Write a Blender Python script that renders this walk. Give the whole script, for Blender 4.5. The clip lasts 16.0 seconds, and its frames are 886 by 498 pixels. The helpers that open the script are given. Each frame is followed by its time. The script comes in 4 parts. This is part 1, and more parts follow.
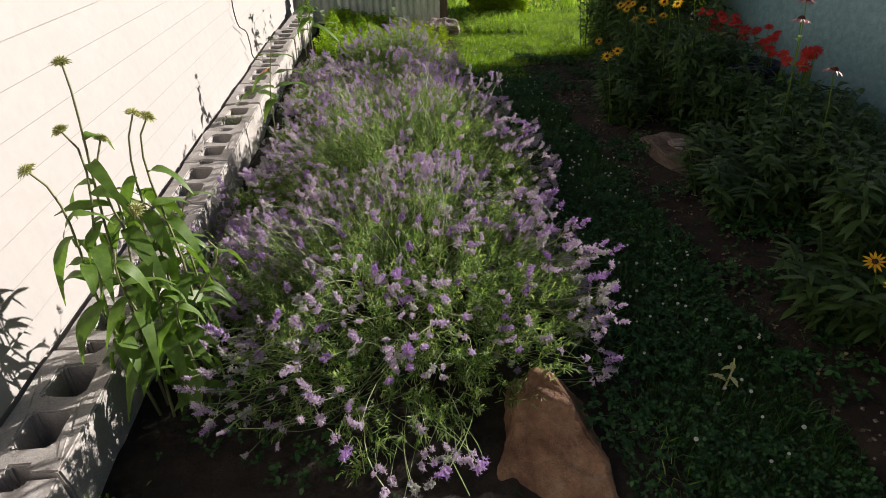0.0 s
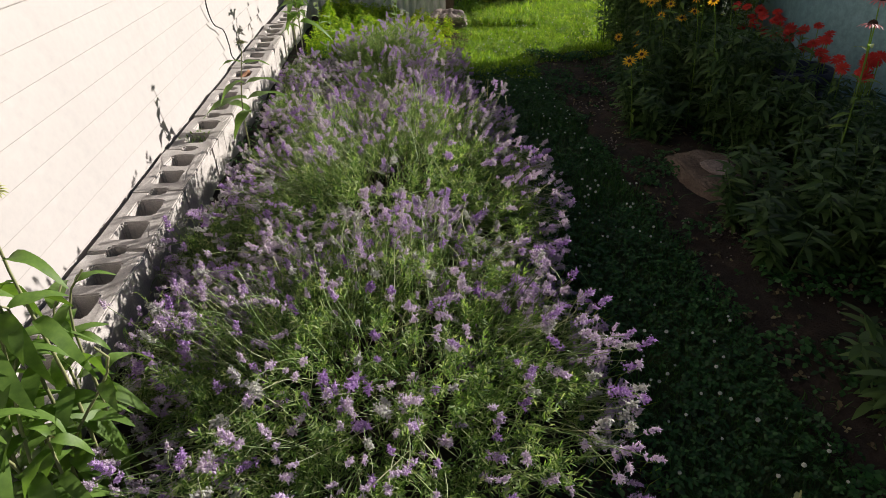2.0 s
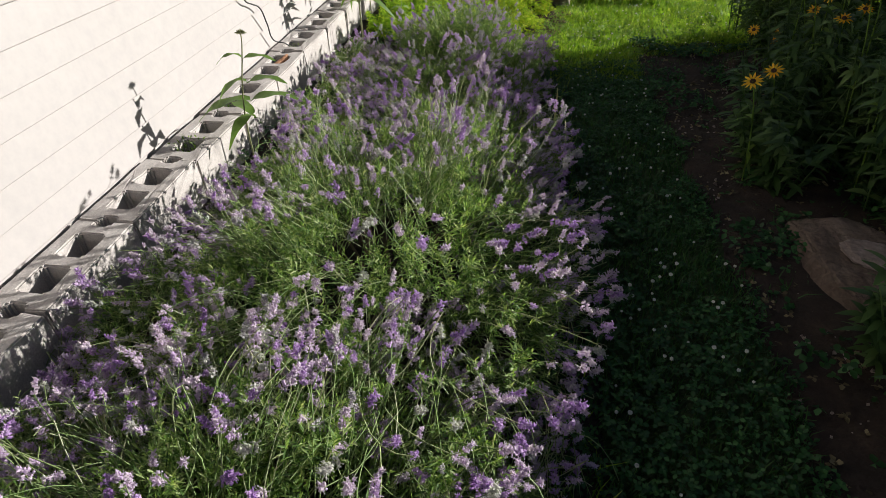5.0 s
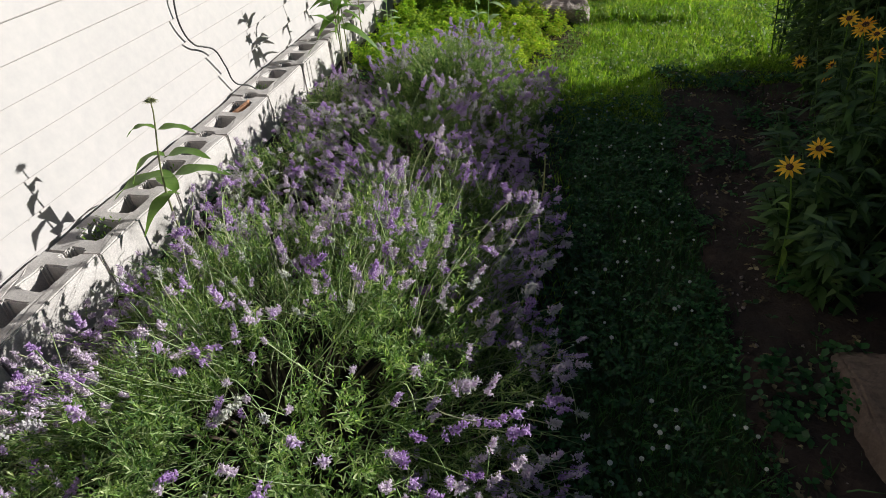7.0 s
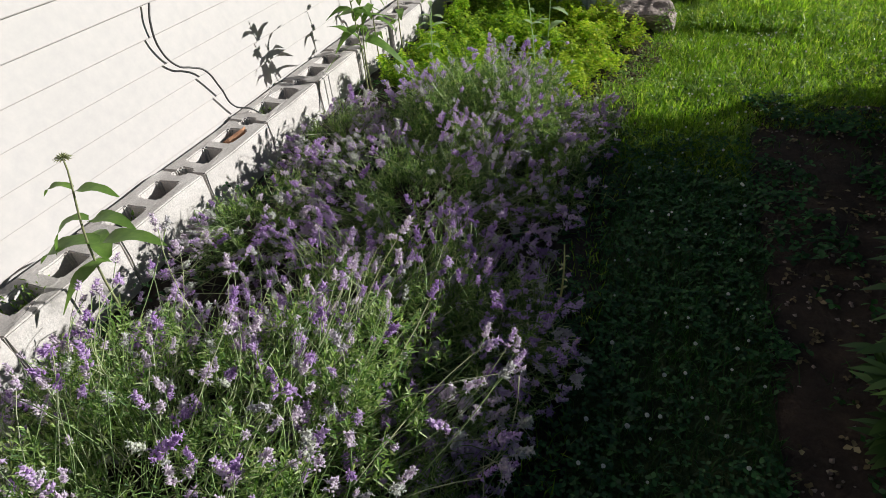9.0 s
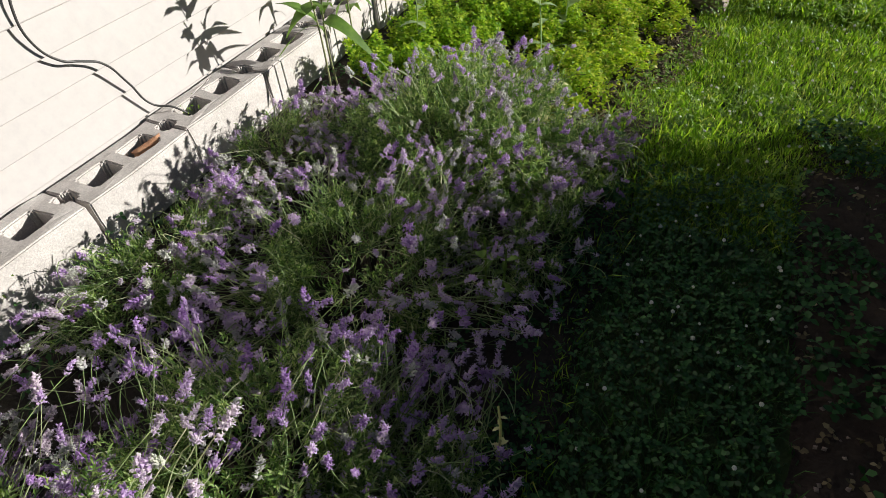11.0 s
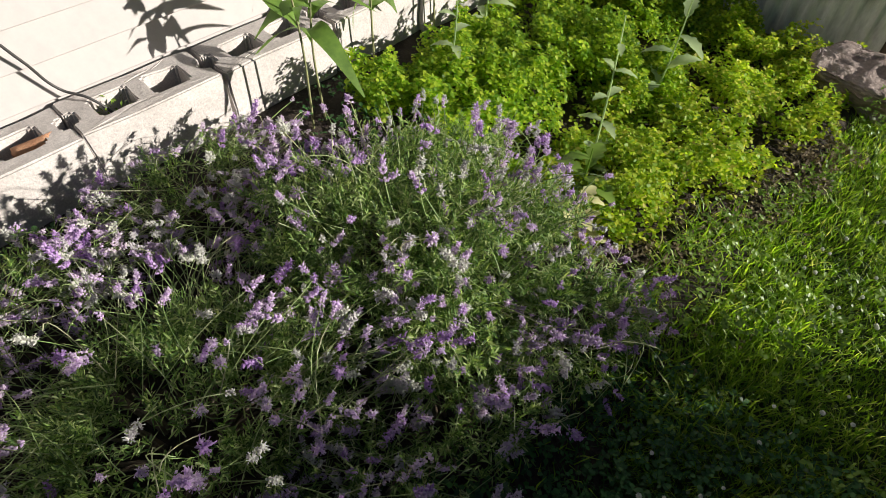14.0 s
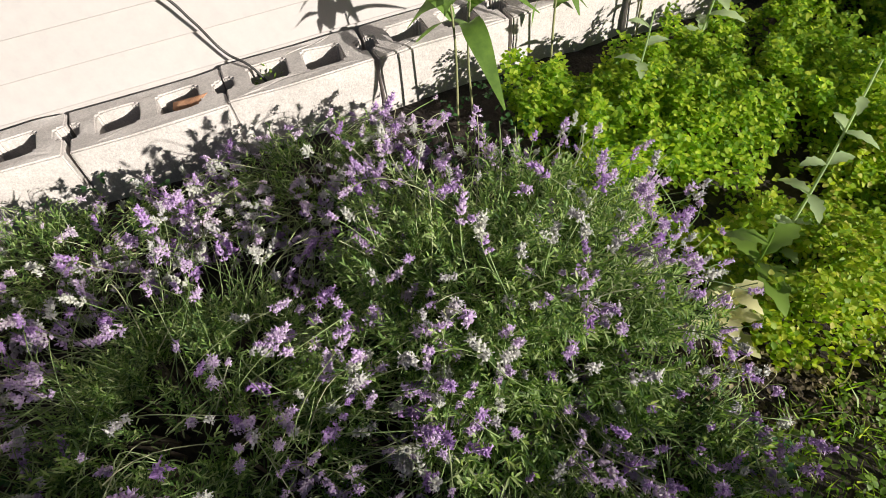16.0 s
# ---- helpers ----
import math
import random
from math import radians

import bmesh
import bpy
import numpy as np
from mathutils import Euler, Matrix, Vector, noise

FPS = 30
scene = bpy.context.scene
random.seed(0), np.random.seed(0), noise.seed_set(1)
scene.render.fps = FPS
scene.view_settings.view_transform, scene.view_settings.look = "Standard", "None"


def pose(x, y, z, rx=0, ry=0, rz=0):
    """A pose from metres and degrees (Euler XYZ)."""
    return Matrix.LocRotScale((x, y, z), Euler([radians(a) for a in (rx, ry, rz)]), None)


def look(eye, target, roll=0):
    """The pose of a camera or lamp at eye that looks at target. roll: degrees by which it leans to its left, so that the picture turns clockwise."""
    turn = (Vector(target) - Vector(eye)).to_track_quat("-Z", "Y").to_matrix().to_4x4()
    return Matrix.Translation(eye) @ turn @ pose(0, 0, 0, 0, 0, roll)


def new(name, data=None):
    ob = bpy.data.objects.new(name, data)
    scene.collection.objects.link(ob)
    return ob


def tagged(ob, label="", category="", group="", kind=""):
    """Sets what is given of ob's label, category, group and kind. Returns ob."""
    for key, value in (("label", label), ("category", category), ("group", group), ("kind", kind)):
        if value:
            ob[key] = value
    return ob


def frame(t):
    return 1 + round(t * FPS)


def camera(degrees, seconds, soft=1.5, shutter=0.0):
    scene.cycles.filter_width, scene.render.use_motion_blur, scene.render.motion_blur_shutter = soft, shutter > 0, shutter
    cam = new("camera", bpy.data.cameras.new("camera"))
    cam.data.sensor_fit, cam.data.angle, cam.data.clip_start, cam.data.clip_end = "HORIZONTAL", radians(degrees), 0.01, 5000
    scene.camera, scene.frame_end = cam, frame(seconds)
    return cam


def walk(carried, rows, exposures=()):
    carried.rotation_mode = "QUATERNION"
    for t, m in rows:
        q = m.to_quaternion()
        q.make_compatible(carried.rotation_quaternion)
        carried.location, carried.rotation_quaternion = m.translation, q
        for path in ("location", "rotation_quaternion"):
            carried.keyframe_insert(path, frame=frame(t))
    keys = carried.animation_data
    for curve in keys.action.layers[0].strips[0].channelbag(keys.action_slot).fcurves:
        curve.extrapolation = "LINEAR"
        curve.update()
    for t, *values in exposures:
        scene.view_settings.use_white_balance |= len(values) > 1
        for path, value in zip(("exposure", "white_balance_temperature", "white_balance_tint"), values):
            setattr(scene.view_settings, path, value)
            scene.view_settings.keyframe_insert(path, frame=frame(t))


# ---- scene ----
cam = camera(75.1, 16.0, 0.75)
PATH = [
    (0, (0.924, -0.057, 1.204), (1.072, 1.627, 0.134), -1.0),
    (0.5, (0.956, 0.043, 1.206), (1.105, 1.718, 0.124), -1.0),
    (1, (0.997, 0.126, 1.197), (1.136, 1.798, 0.108), -1.1),
    (1.5, (1.022, 0.222, 1.19), (1.147, 1.886, 0.088), -1.2),
    (2, (1.046, 0.378, 1.191), (1.147, 2.038, 0.08), -1.5),
    (2.5, (1.061, 0.481, 1.177), (1.136, 2.133, 0.052), -1.7),
    (3, (1.113, 0.592, 1.169), (1.14, 2.235, 0.03), -2.0),
    (3.2, (1.145, 0.645, 1.17), (1.111, 2.287, 0.029), -2.4),
    (5.3, (1.395, 1.137, 1.13), (1.133, 2.714, -0.071), -2.7),
    (5.5, (1.417, 1.192, 1.119), (1.159, 2.771, -0.081), -2.5),
    (6, (1.474, 1.322, 1.147), (1.204, 2.899, -0.054), -2.7),
    (6.5, (1.511, 1.463, 1.16), (1.178, 3.025, -0.044), -4.1),
    (7, (1.55, 1.635, 1.175), (1.16, 3.183, -0.03), -5.2),
    (7.5, (1.593, 1.772, 1.169), (1.118, 3.3, -0.03), -7.1),
    (8, (1.662, 1.934, 1.166), (1.12, 3.443, -0.031), -6.5),
    (8.5, (1.694, 2.06, 1.155), (1.062, 3.525, -0.051), -7.8),
    (9, (1.672, 2.24, 1.144), (1.025, 3.68, -0.085), -7.2),
    (9.5, (1.668, 2.391, 1.136), (1.022, 3.783, -0.146), -7.1),
    (10, (1.682, 2.552, 1.119), (1.022, 3.911, -0.192), -7.4),
    (10.2, (1.69, 2.62, 1.116), (1.025, 3.964, -0.207), -7.5),
    (12.3, (1.672, 3.299, 1.167), (0.903, 4.428, -0.293), -3.7),
    (12.5, (1.66, 3.358, 1.162), (0.886, 4.478, -0.303), -3.4),
    (13, (1.653, 3.51, 1.143), (0.858, 4.592, -0.339), -2.2),
    (13.5, (1.643, 3.613, 1.124), (0.823, 4.657, -0.372), -0.2),
    (14, (1.618, 3.716, 1.096), (0.746, 4.708, -0.405), 1.6),
    (14.5, (1.58, 3.829, 1.098), (0.57, 4.646, -0.423), -3.3),
    (15, (1.564, 3.908, 1.081), (0.363, 4.444, -0.426), -12.6),
    (15.5, (1.563, 3.984, 1.048), (0.302, 4.396, -0.449), -10.4),
    (16, (1.574, 4.062, 1.029), (0.338, 4.446, -0.496), -7.6),
]
walk(cam, [(t, look(eye, target, roll)) for t, eye, target, roll in PATH], [(0, 0.7, 6450, 10), (3, 0.68, 6350, 9), (5.5, 0.68, 6150, 7), (8, 0.63, 5950, 5), (10, 0.67, 6050, 5), (13, 0.81, 6450, 8), (16, 0.79, 6450, 8)])

# ---- light ----
SUN_EL, SUN_AZ = 16.5, 32.0          # degrees above the ground; from +x towards +y
sun_dir = Vector((math.cos(radians(SUN_EL)) * math.cos(radians(SUN_AZ)),
                  math.cos(radians(SUN_EL)) * math.sin(radians(SUN_AZ)), math.sin(radians(SUN_EL))))
sun = new("sun", bpy.data.lights.new("sun", "SUN"))
sun.data.energy, sun.data.angle, sun.data.color = 5.0, radians(0.6), (1.0, 0.93, 0.85)
sun.matrix_world = look(sun_dir * 30, (0, 0, 0))
world = bpy.data.worlds.new("sky")
scene.world = world
world.use_nodes = True
wn = world.node_tree
sky = wn.nodes.new("ShaderNodeTexSky")
sky.sky_type, sky.sun_disc = "NISHITA", False
sky.sun_elevation, sky.sun_rotation = radians(SUN_EL), radians(90 - SUN_AZ)
wn.links.new(sky.outputs[0], wn.nodes["Background"].inputs[0])
wn.nodes["Background"].inputs[1].default_value = 0.026

rng = np.random.default_rng(7)


# ---- materials ----
def material(name, rough=0.8, metal=0.0):
    m = bpy.data.materials.new(name)
    m.use_nodes = True
    b = m.node_tree.nodes["Principled BSDF"]
    b.inputs["Roughness"].default_value, b.inputs["Metallic"].default_value = rough, metal
    return m, m.node_tree, b


def ramp(nt, source, stops):
    r = nt.nodes.new("ShaderNodeValToRGB")
    while len(r.color_ramp.elements) < len(stops):
        r.color_ramp.elements.new(0.5)
    for e, (p, c) in zip(r.color_ramp.elements, stops):
        e.position, e.color = p, (*c, 1)
    nt.links.new(source, r.inputs[0])
    return r.outputs[0]


def noise_tex(nt, scale, detail=4.0, rough=0.6, stretch=None):
    co = nt.nodes.new("ShaderNodeTexCoord").outputs["Object"]
    if stretch:
        mp = nt.nodes.new("ShaderNodeMapping")
        mp.inputs["Scale"].default_value = stretch
        nt.links.new(co, mp.inputs[0])
        co = mp.outputs[0]
    n = nt.nodes.new("ShaderNodeTexNoise")
    n.inputs["Scale"].default_value, n.inputs["Detail"].default_value, n.inputs["Roughness"].default_value = scale, detail, rough
    nt.links.new(co, n.inputs["Vector"])
    return n.outputs["Fac"]


def mixed(nt, a, b, fac, mode="MIX"):
    n = nt.nodes.new("ShaderNodeMix")
    n.data_type, n.blend_type = "RGBA", mode
    for i, v in ((0, fac), (6, a), (7, b)):
        if hasattr(v, "is_linked"):
            nt.links.new(v, n.inputs[i])
        elif i == 0:
            n.inputs[0].default_value = v
        else:
            n.inputs[i].default_value = (*v, 1)
    return n.outputs[2]


def bump(nt, b, height, strength, dist=0.01):
    n = nt.nodes.new("ShaderNodeBump")
    n.inputs["Strength"].default_value, n.inputs["Distance"].default_value = strength, dist
    nt.links.new(height, n.inputs["Height"])
    nt.links.new(n.outputs[0], b.inputs["Normal"])


def surface(name, stops, scale, fine, rough=0.85, bumpy=0.5, dist=0.01, stretch=None, metal=0.0, dark=0.62):
    m, nt, b = material(name, rough, metal)
    big = ramp(nt, noise_tex(nt, scale, 5, 0.6, stretch), stops)
    small = noise_tex(nt, fine, 6, 0.7, stretch)
    shade = ramp(nt, small, [(0.25, (dark, dark, dark)), (0.7, (1.12, 1.1, 1.08))])
    nt.links.new(mixed(nt, big, shade, 1.0, "MULTIPLY"), b.inputs["Base Color"])
    bump(nt, b, small, bumpy, dist)
    return m


def foliage_mat(name, stops, trans=0.35, rough=0.55, patch=6.0):
    """Leaves: each island its own tint, a slow drift over the plant, and light that comes through."""
    m, nt, b = material(name, rough)
    isl = nt.nodes.new("ShaderNodeNewGeometry").outputs["Random Per Island"]
    c = ramp(nt, isl, stops)
    drift = ramp(nt, noise_tex(nt, patch, 3), [(0.3, (0.66, 0.7, 0.66)), (0.7, (1.22, 1.18, 1.1))])
    c = mixed(nt, c, drift, 1.0, "MULTIPLY")
    nt.links.new(c, b.inputs["Base Color"])
    t = nt.nodes.new("ShaderNodeBsdfTranslucent")
    nt.links.new(mixed(nt, c, (1.2, 1.25, 0.62), 1.0, "MULTIPLY"), t.inputs[0])
    mx = nt.nodes.new("ShaderNodeMixShader")
    mx.inputs[0].default_value = trans
    nt.links.new(b.outputs[0], mx.inputs[1])
    nt.links.new(t.outputs[0], mx.inputs[2])
    nt.links.new(mx.outputs[0], nt.nodes["Material Output"].inputs[0])
    return m


def petal_mat(name, stops, trans=0.3):
    """Petals: tint by island and by object."""
    m, nt, b = material(name, 0.6)
    isl = nt.nodes.new("ShaderNodeNewGeometry").outputs["Random Per Island"]
    own = nt.nodes.new("ShaderNodeObjectInfo").outputs["Random"]
    add = nt.nodes.new("ShaderNodeMath")
    add.operation = "MULTIPLY_ADD"
    nt.links.new(isl, add.inputs[0])
    add.inputs[1].default_value = 0.45
    half = nt.nodes.new("ShaderNodeMath")
    half.operation = "MULTIPLY"
    half.inputs[1].default_value = 0.55
    nt.links.new(own, half.inputs[0])
    nt.links.new(half.outputs[0], add.inputs[2])
    c = ramp(nt, add.outputs[0], stops)
    nt.links.new(c, b.inputs["Base Color"])
    t = nt.nodes.new("ShaderNodeBsdfTranslucent")
    nt.links.new(c, t.inputs[0])
    mx = nt.nodes.new("ShaderNodeMixShader")
    mx.inputs[0].default_value = trans
    nt.links.new(b.outputs[0], mx.inputs[1])
    nt.links.new(t.outputs[0], mx.inputs[2])
    nt.links.new(mx.outputs[0], nt.nodes["Material Output"].inputs[0])
    return m


M_SIDING = surface("white_siding", [(0.3, (0.37, 0.348, 0.34)), (0.7, (0.39, 0.366, 0.358))], 2.5, 25, 0.7, 0.06, 0.001, dark=0.97)
M_FOUND = surface("foundation_concrete", [(0.3, (0.16, 0.15, 0.14)), (0.7, (0.26, 0.25, 0.23))], 3, 50)
M_BLOCK = surface("concrete_block", [(0.25, (0.42, 0.39, 0.37)), (0.5, (0.52, 0.485, 0.465)), (0.75, (0.6, 0.57, 0.55))], 9, 170, 0.92, 0.7, 0.003)
M_SOIL = surface("garden_soil", [(0.3, (0.02, 0.015, 0.011)), (0.55, (0.045, 0.032, 0.024)), (0.8, (0.085, 0.062, 0.045))], 14, 90, 0.95, 1.0, 0.02)
M_DIRT = surface("red_dirt", [(0.3, (0.018, 0.012, 0.009)), (0.55, (0.046, 0.029, 0.021)), (0.8, (0.105, 0.068, 0.048))], 8, 80, 0.95, 0.9, 0.015)
M_GROUND = surface("lawn_ground", [(0.3, (0.03, 0.045, 0.012)), (0.55, (0.05, 0.08, 0.018)), (0.8, (0.09, 0.1, 0.035))], 5, 60, 0.95, 1.0, 0.02)
M_ROCK_TAN = surface("tan_sandstone", [(0.25, (0.13, 0.065, 0.04)), (0.45, (0.28, 0.15, 0.09)), (0.6, (0.42, 0.25, 0.15)), (0.78, (0.55, 0.46, 0.38))], 9, 45, 0.88, 1.0, 0.012)
M_ROCK_GREY = surface("grey_brown_rock", [(0.25, (0.2, 0.15, 0.13)), (0.55, (0.38, 0.31, 0.28)), (0.8, (0.54, 0.47, 0.43))], 9, 70, 0.9, 0.9, 0.01, (1, 1, 2.5))
M_ROCK_BROWN = surface("brown_slab", [(0.25, (0.09, 0.062, 0.046)), (0.55, (0.19, 0.14, 0.11)), (0.8, (0.32, 0.25, 0.205))], 8, 60, 0.9, 0.9, 0.01)
M_METAL = surface("galvanised_sheet", [(0.3, (0.55, 0.6, 0.58)), (0.7, (0.72, 0.76, 0.73))], 6, 40, 0.4, 0.15, 0.002, (1, 1, 0.3), 0.2)
M_POST = surface("weathered_post", [(0.3, (0.07, 0.05, 0.035)), (0.7, (0.16, 0.12, 0.085))], 12, 60, 0.9, 0.8, 0.004, (4, 4, 0.5))
M_POOL = surface("teal_pool_wall", [(0.3, (0.2, 0.36, 0.4)), (0.7, (0.29, 0.48, 0.52))], 1.6, 30, 0.45, 0.1, 0.003)
M_CABLE = material("black_cable", 0.5)[0]
M_CABLE.node_tree.nodes["Principled BSDF"].inputs["Base Color"].default_value = (0.035, 0.033, 0.032, 1)
M_NAVY = surface("navy_plastic", [(0.3, (0.008, 0.012, 0.04)), (0.7, (0.014, 0.02, 0.06))], 4, 60, 0.6, 0.1, 0.002)
M_BRICK = surface("broken_terracotta", [(0.3, (0.4, 0.19, 0.1)), (0.7, (0.56, 0.31, 0.18))], 20, 120)
M_WOODY = surface("lavender_wood", [(0.3, (0.11, 0.08, 0.055)), (0.7, (0.22, 0.17, 0.12))], 30, 120)
M_LAVLEAF = foliage_mat("lavender_leaf", [(0.0, (0.05, 0.105, 0.03)), (0.35, (0.145, 0.26, 0.065)), (0.7, (0.33, 0.47, 0.15)), (1.0, (0.58, 0.64, 0.38))], 0.5, 0.55, 9.0)
M_LAVSTEM = foliage_mat("lavender_stem", [(0.0, (0.18, 0.28, 0.09)), (0.7, (0.32, 0.41, 0.18)), (1.0, (0.56, 0.56, 0.4))], 0.25, 0.55)
M_LAVFLOWER = petal_mat("lavender_floret", [(0.0, (0.33, 0.17, 0.47)), (0.3, (0.5, 0.31, 0.62)), (0.6, (0.64, 0.48, 0.73)), (0.85, (0.72, 0.61, 0.73)), (1.0, (0.76, 0.7, 0.7))], 0.45)
M_LAVMASS = petal_mat("lavender_heads", [(0.0, (0.33, 0.17, 0.47)), (0.14, (0.48, 0.29, 0.61)), (0.32, (0.61, 0.45, 0.71)), (0.55, (0.69, 0.57, 0.72)), (1.0, (0.73, 0.67, 0.68))], 0.45)
M_LAVFADED = petal_mat("faded_floret", [(0.0, (0.45, 0.4, 0.47)), (0.5, (0.56, 0.55, 0.52)), (1.0, (0.6, 0.62, 0.49))], 0.35)
M_PALEGREEN = foliage_mat("pale_green_leaf", [(0.0, (0.3, 0.42, 0.2)), (1.0, (0.5, 0.6, 0.36))], 0.4, 0.5)
M_CONELEAF = foliage_mat("coneflower_leaf", [(0.0, (0.07, 0.14, 0.03)), (0.6, (0.145, 0.25, 0.05)), (1.0, (0.26, 0.38, 0.08))], 0.42, 0.5, 40.0)
M_CONESTEM = foliage_mat("coneflower_stem", [(0.0, (0.2, 0.22, 0.1)), (1.0, (0.3, 0.3, 0.16))], 0.1)
M_CONEHEAD = petal_mat("green_cone", [(0.0, (0.36, 0.38, 0.12)), (0.5, (0.55, 0.56, 0.2)), (1.0, (0.7, 0.66, 0.34))], 0.25)
M_BEDLEAF = foliage_mat("perennial_leaf", [(0.0, (0.045, 0.09, 0.03)), (0.6, (0.085, 0.155, 0.045)), (1.0, (0.15, 0.23, 0.085))], 0.4, 0.42)
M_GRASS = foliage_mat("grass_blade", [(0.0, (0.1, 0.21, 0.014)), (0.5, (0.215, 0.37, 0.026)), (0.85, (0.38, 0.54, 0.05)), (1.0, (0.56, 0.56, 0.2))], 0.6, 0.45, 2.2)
# Same grass as M_GRASS with the shade painted in, for the unlit strips.
M_GRASS_SHADED = foliage_mat("fine_grass", [(0.0, (0.018, 0.055, 0.01)), (0.6, (0.035, 0.105, 0.018)), (1.0, (0.075, 0.18, 0.032))], 0.35, 0.5, 2.2)
# Clover and weeds in shade: colour darkened for it; sunlit clover takes M_WEEDLEAF.
M_CLOVER_SHADED = foliage_mat("clover_leaf", [(0.0, (0.018, 0.062, 0.016)), (0.6, (0.036, 0.12, 0.028)), (1.0, (0.075, 0.19, 0.055))], 0.35, 0.5)
M_GOLD = foliage_mat("golden_marjoram", [(0.0, (0.2, 0.36, 0.025)), (0.5, (0.4, 0.54, 0.035)), (0.85, (0.6, 0.66, 0.06)), (1.0, (0.7, 0.62, 0.2))], 0.6, 0.55, 3.0)
M_GREENCOVER = foliage_mat("green_groundcover", [(0.0, (0.125, 0.265, 0.02)), (0.5, (0.32, 0.49, 0.037)), (1.0, (0.65, 0.73, 0.09))], 0.65, 0.5, 3.0)
M_DRYLEAF = foliage_mat("dry_leaf", [(0.0, (0.07, 0.05, 0.03)), (0.6, (0.17, 0.13, 0.075)), (1.0, (0.32, 0.27, 0.17))], 0.2, 0.8)
M_PALELEAF = foliage_mat("pale_leaf", [(0.0, (0.62, 0.6, 0.27)), (1.0, (0.76, 0.74, 0.46))], 0.35, 0.6)
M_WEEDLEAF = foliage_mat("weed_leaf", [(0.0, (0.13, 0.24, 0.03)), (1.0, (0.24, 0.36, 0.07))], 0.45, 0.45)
M_YELLOW = petal_mat("yellow_petal", [(0.0, (0.75, 0.33, 0.01)), (0.6, (0.82, 0.46, 0.015)), (1.0, (0.85, 0.58, 0.03))], 0.4)
M_DARKCONE = petal_mat("dark_cone", [(0.0, (0.05, 0.018, 0.01)), (1.0, (0.13, 0.05, 0.02))], 0.05)
M_PINK = petal_mat("pink_petal", [(0.0, (0.5, 0.14, 0.16)), (1.0, (0.68, 0.3, 0.3))], 0.35)
M_RED = petal_mat("red_petal", [(0.0, (0.42, 0.015, 0.012)), (1.0, (0.68, 0.05, 0.03))], 0.35)
M_WHITE = petal_mat("clover_white", [(0.0, (0.6, 0.6, 0.52)), (1.0, (0.8, 0.8, 0.74))], 0.2)


# ---- mesh helpers ----
def mesh_of(name, verts, faces, mat, smooth=True):
    """A mesh from an (n,3) array and one or more (k,3) or (k,4) arrays of corners."""
    me = bpy.data.meshes.new(name)
    faces = faces if isinstance(faces, list) else [faces]
    faces = [np.asarray(f, dtype=np.int32) for f in faces if len(f)]
    verts = np.asarray(verts, dtype=np.float32)
    me.vertices.add(len(verts))
    me.vertices.foreach_set("co", verts.ravel())
    loops = np.concatenate([f.ravel() for f in faces])
    sizes = np.concatenate([np.full(len(f), f.shape[1], dtype=np.int32) for f in faces])
    me.loops.add(len(loops))
    me.loops.foreach_set("vertex_index", loops)
    me.polygons.add(len(sizes))
    me.polygons.foreach_set("loop_start", np.concatenate([[0], np.cumsum(sizes)[:-1]]).astype(np.int32))
    me.polygons.foreach_set("use_smooth", np.full(len(sizes), smooth))
    me.update(calc_edges=True)
    me.validate()
    me.materials.append(mat)
    return me


def mesh_from_bm(name, bm, mat, smooth=False):
    me = bpy.data.meshes.new(name)
    for f in bm.faces:
        f.smooth = smooth
    bm.to_mesh(me)
    bm.free()
    me.materials.append(mat)
    return me


def part(name, me, parent=None, label="", m=None, kind=""):
    ob = new(name, me)
    if parent is not None:
        ob.parent = parent
    if m is not None:
        ob.matrix_basis = m
    return tagged(ob, label=label, kind=kind)


def thing(name, label, category, place=(0, 0, 0), group="", kind=""):
    ob = new(name)
    ob.empty_display_size = 0.05
    ob.location = place
    return tagged(ob, label, category, group, kind)


def unit(a):
    return a / np.maximum(np.linalg.norm(a, axis=-1, keepdims=True), 1e-9)


def leaf_set(P, D, L, W, seg=3, droop=0.4, fold=0.2, shape="lance", up=None):
    """Folded leaves: base points P, directions D, lengths L, widths W. Returns verts and quads."""
    P, D = np.asarray(P, float), unit(np.asarray(D, float))
    n = len(P)
    L, W = np.broadcast_to(L, n)[:, None], np.broadcast_to(W, n)[:, None]
    droop = np.broadcast_to(droop, n)[:, None]
    up = np.array((0, 0, 1.0)) + rng.normal(0, 0.25, (n, 3)) if up is None else up
    S = unit(np.cross(D, up))
    U = unit(np.cross(S, D))
    out = []
    for k in range(seg + 1):
        s = k / seg
        w = {"lance": math.sin(math.pi * min(1, s * 0.92 + 0.06)) ** 0.8 * (1.15 - 0.5 * s),
             "round": math.sqrt(max(0.0, 1 - (2 * s * 0.97 - 1) ** 2)),
             "line": 1.0 if 0 < s < 1 else 0.35}[shape]
        c = P + D * L * s - np.array((0, 0, 1.0)) * droop * L * s * s
        w = max(w, 0.04) * W / 2
        out += [c - S * w + U * fold * w, c, c + S * w + U * fold * w]
    V = np.stack(out, 1)
    f = []
    for k in range(seg):
        a = 3 * k
        f += [(a, a + 1, a + 4, a + 3), (a + 1, a + 2, a + 5, a + 4)]
    F = (np.arange(n)[:, None, None] * V.shape[1] + np.array(f)[None]).reshape(-1, 4)
    return V.reshape(-1, 3), F


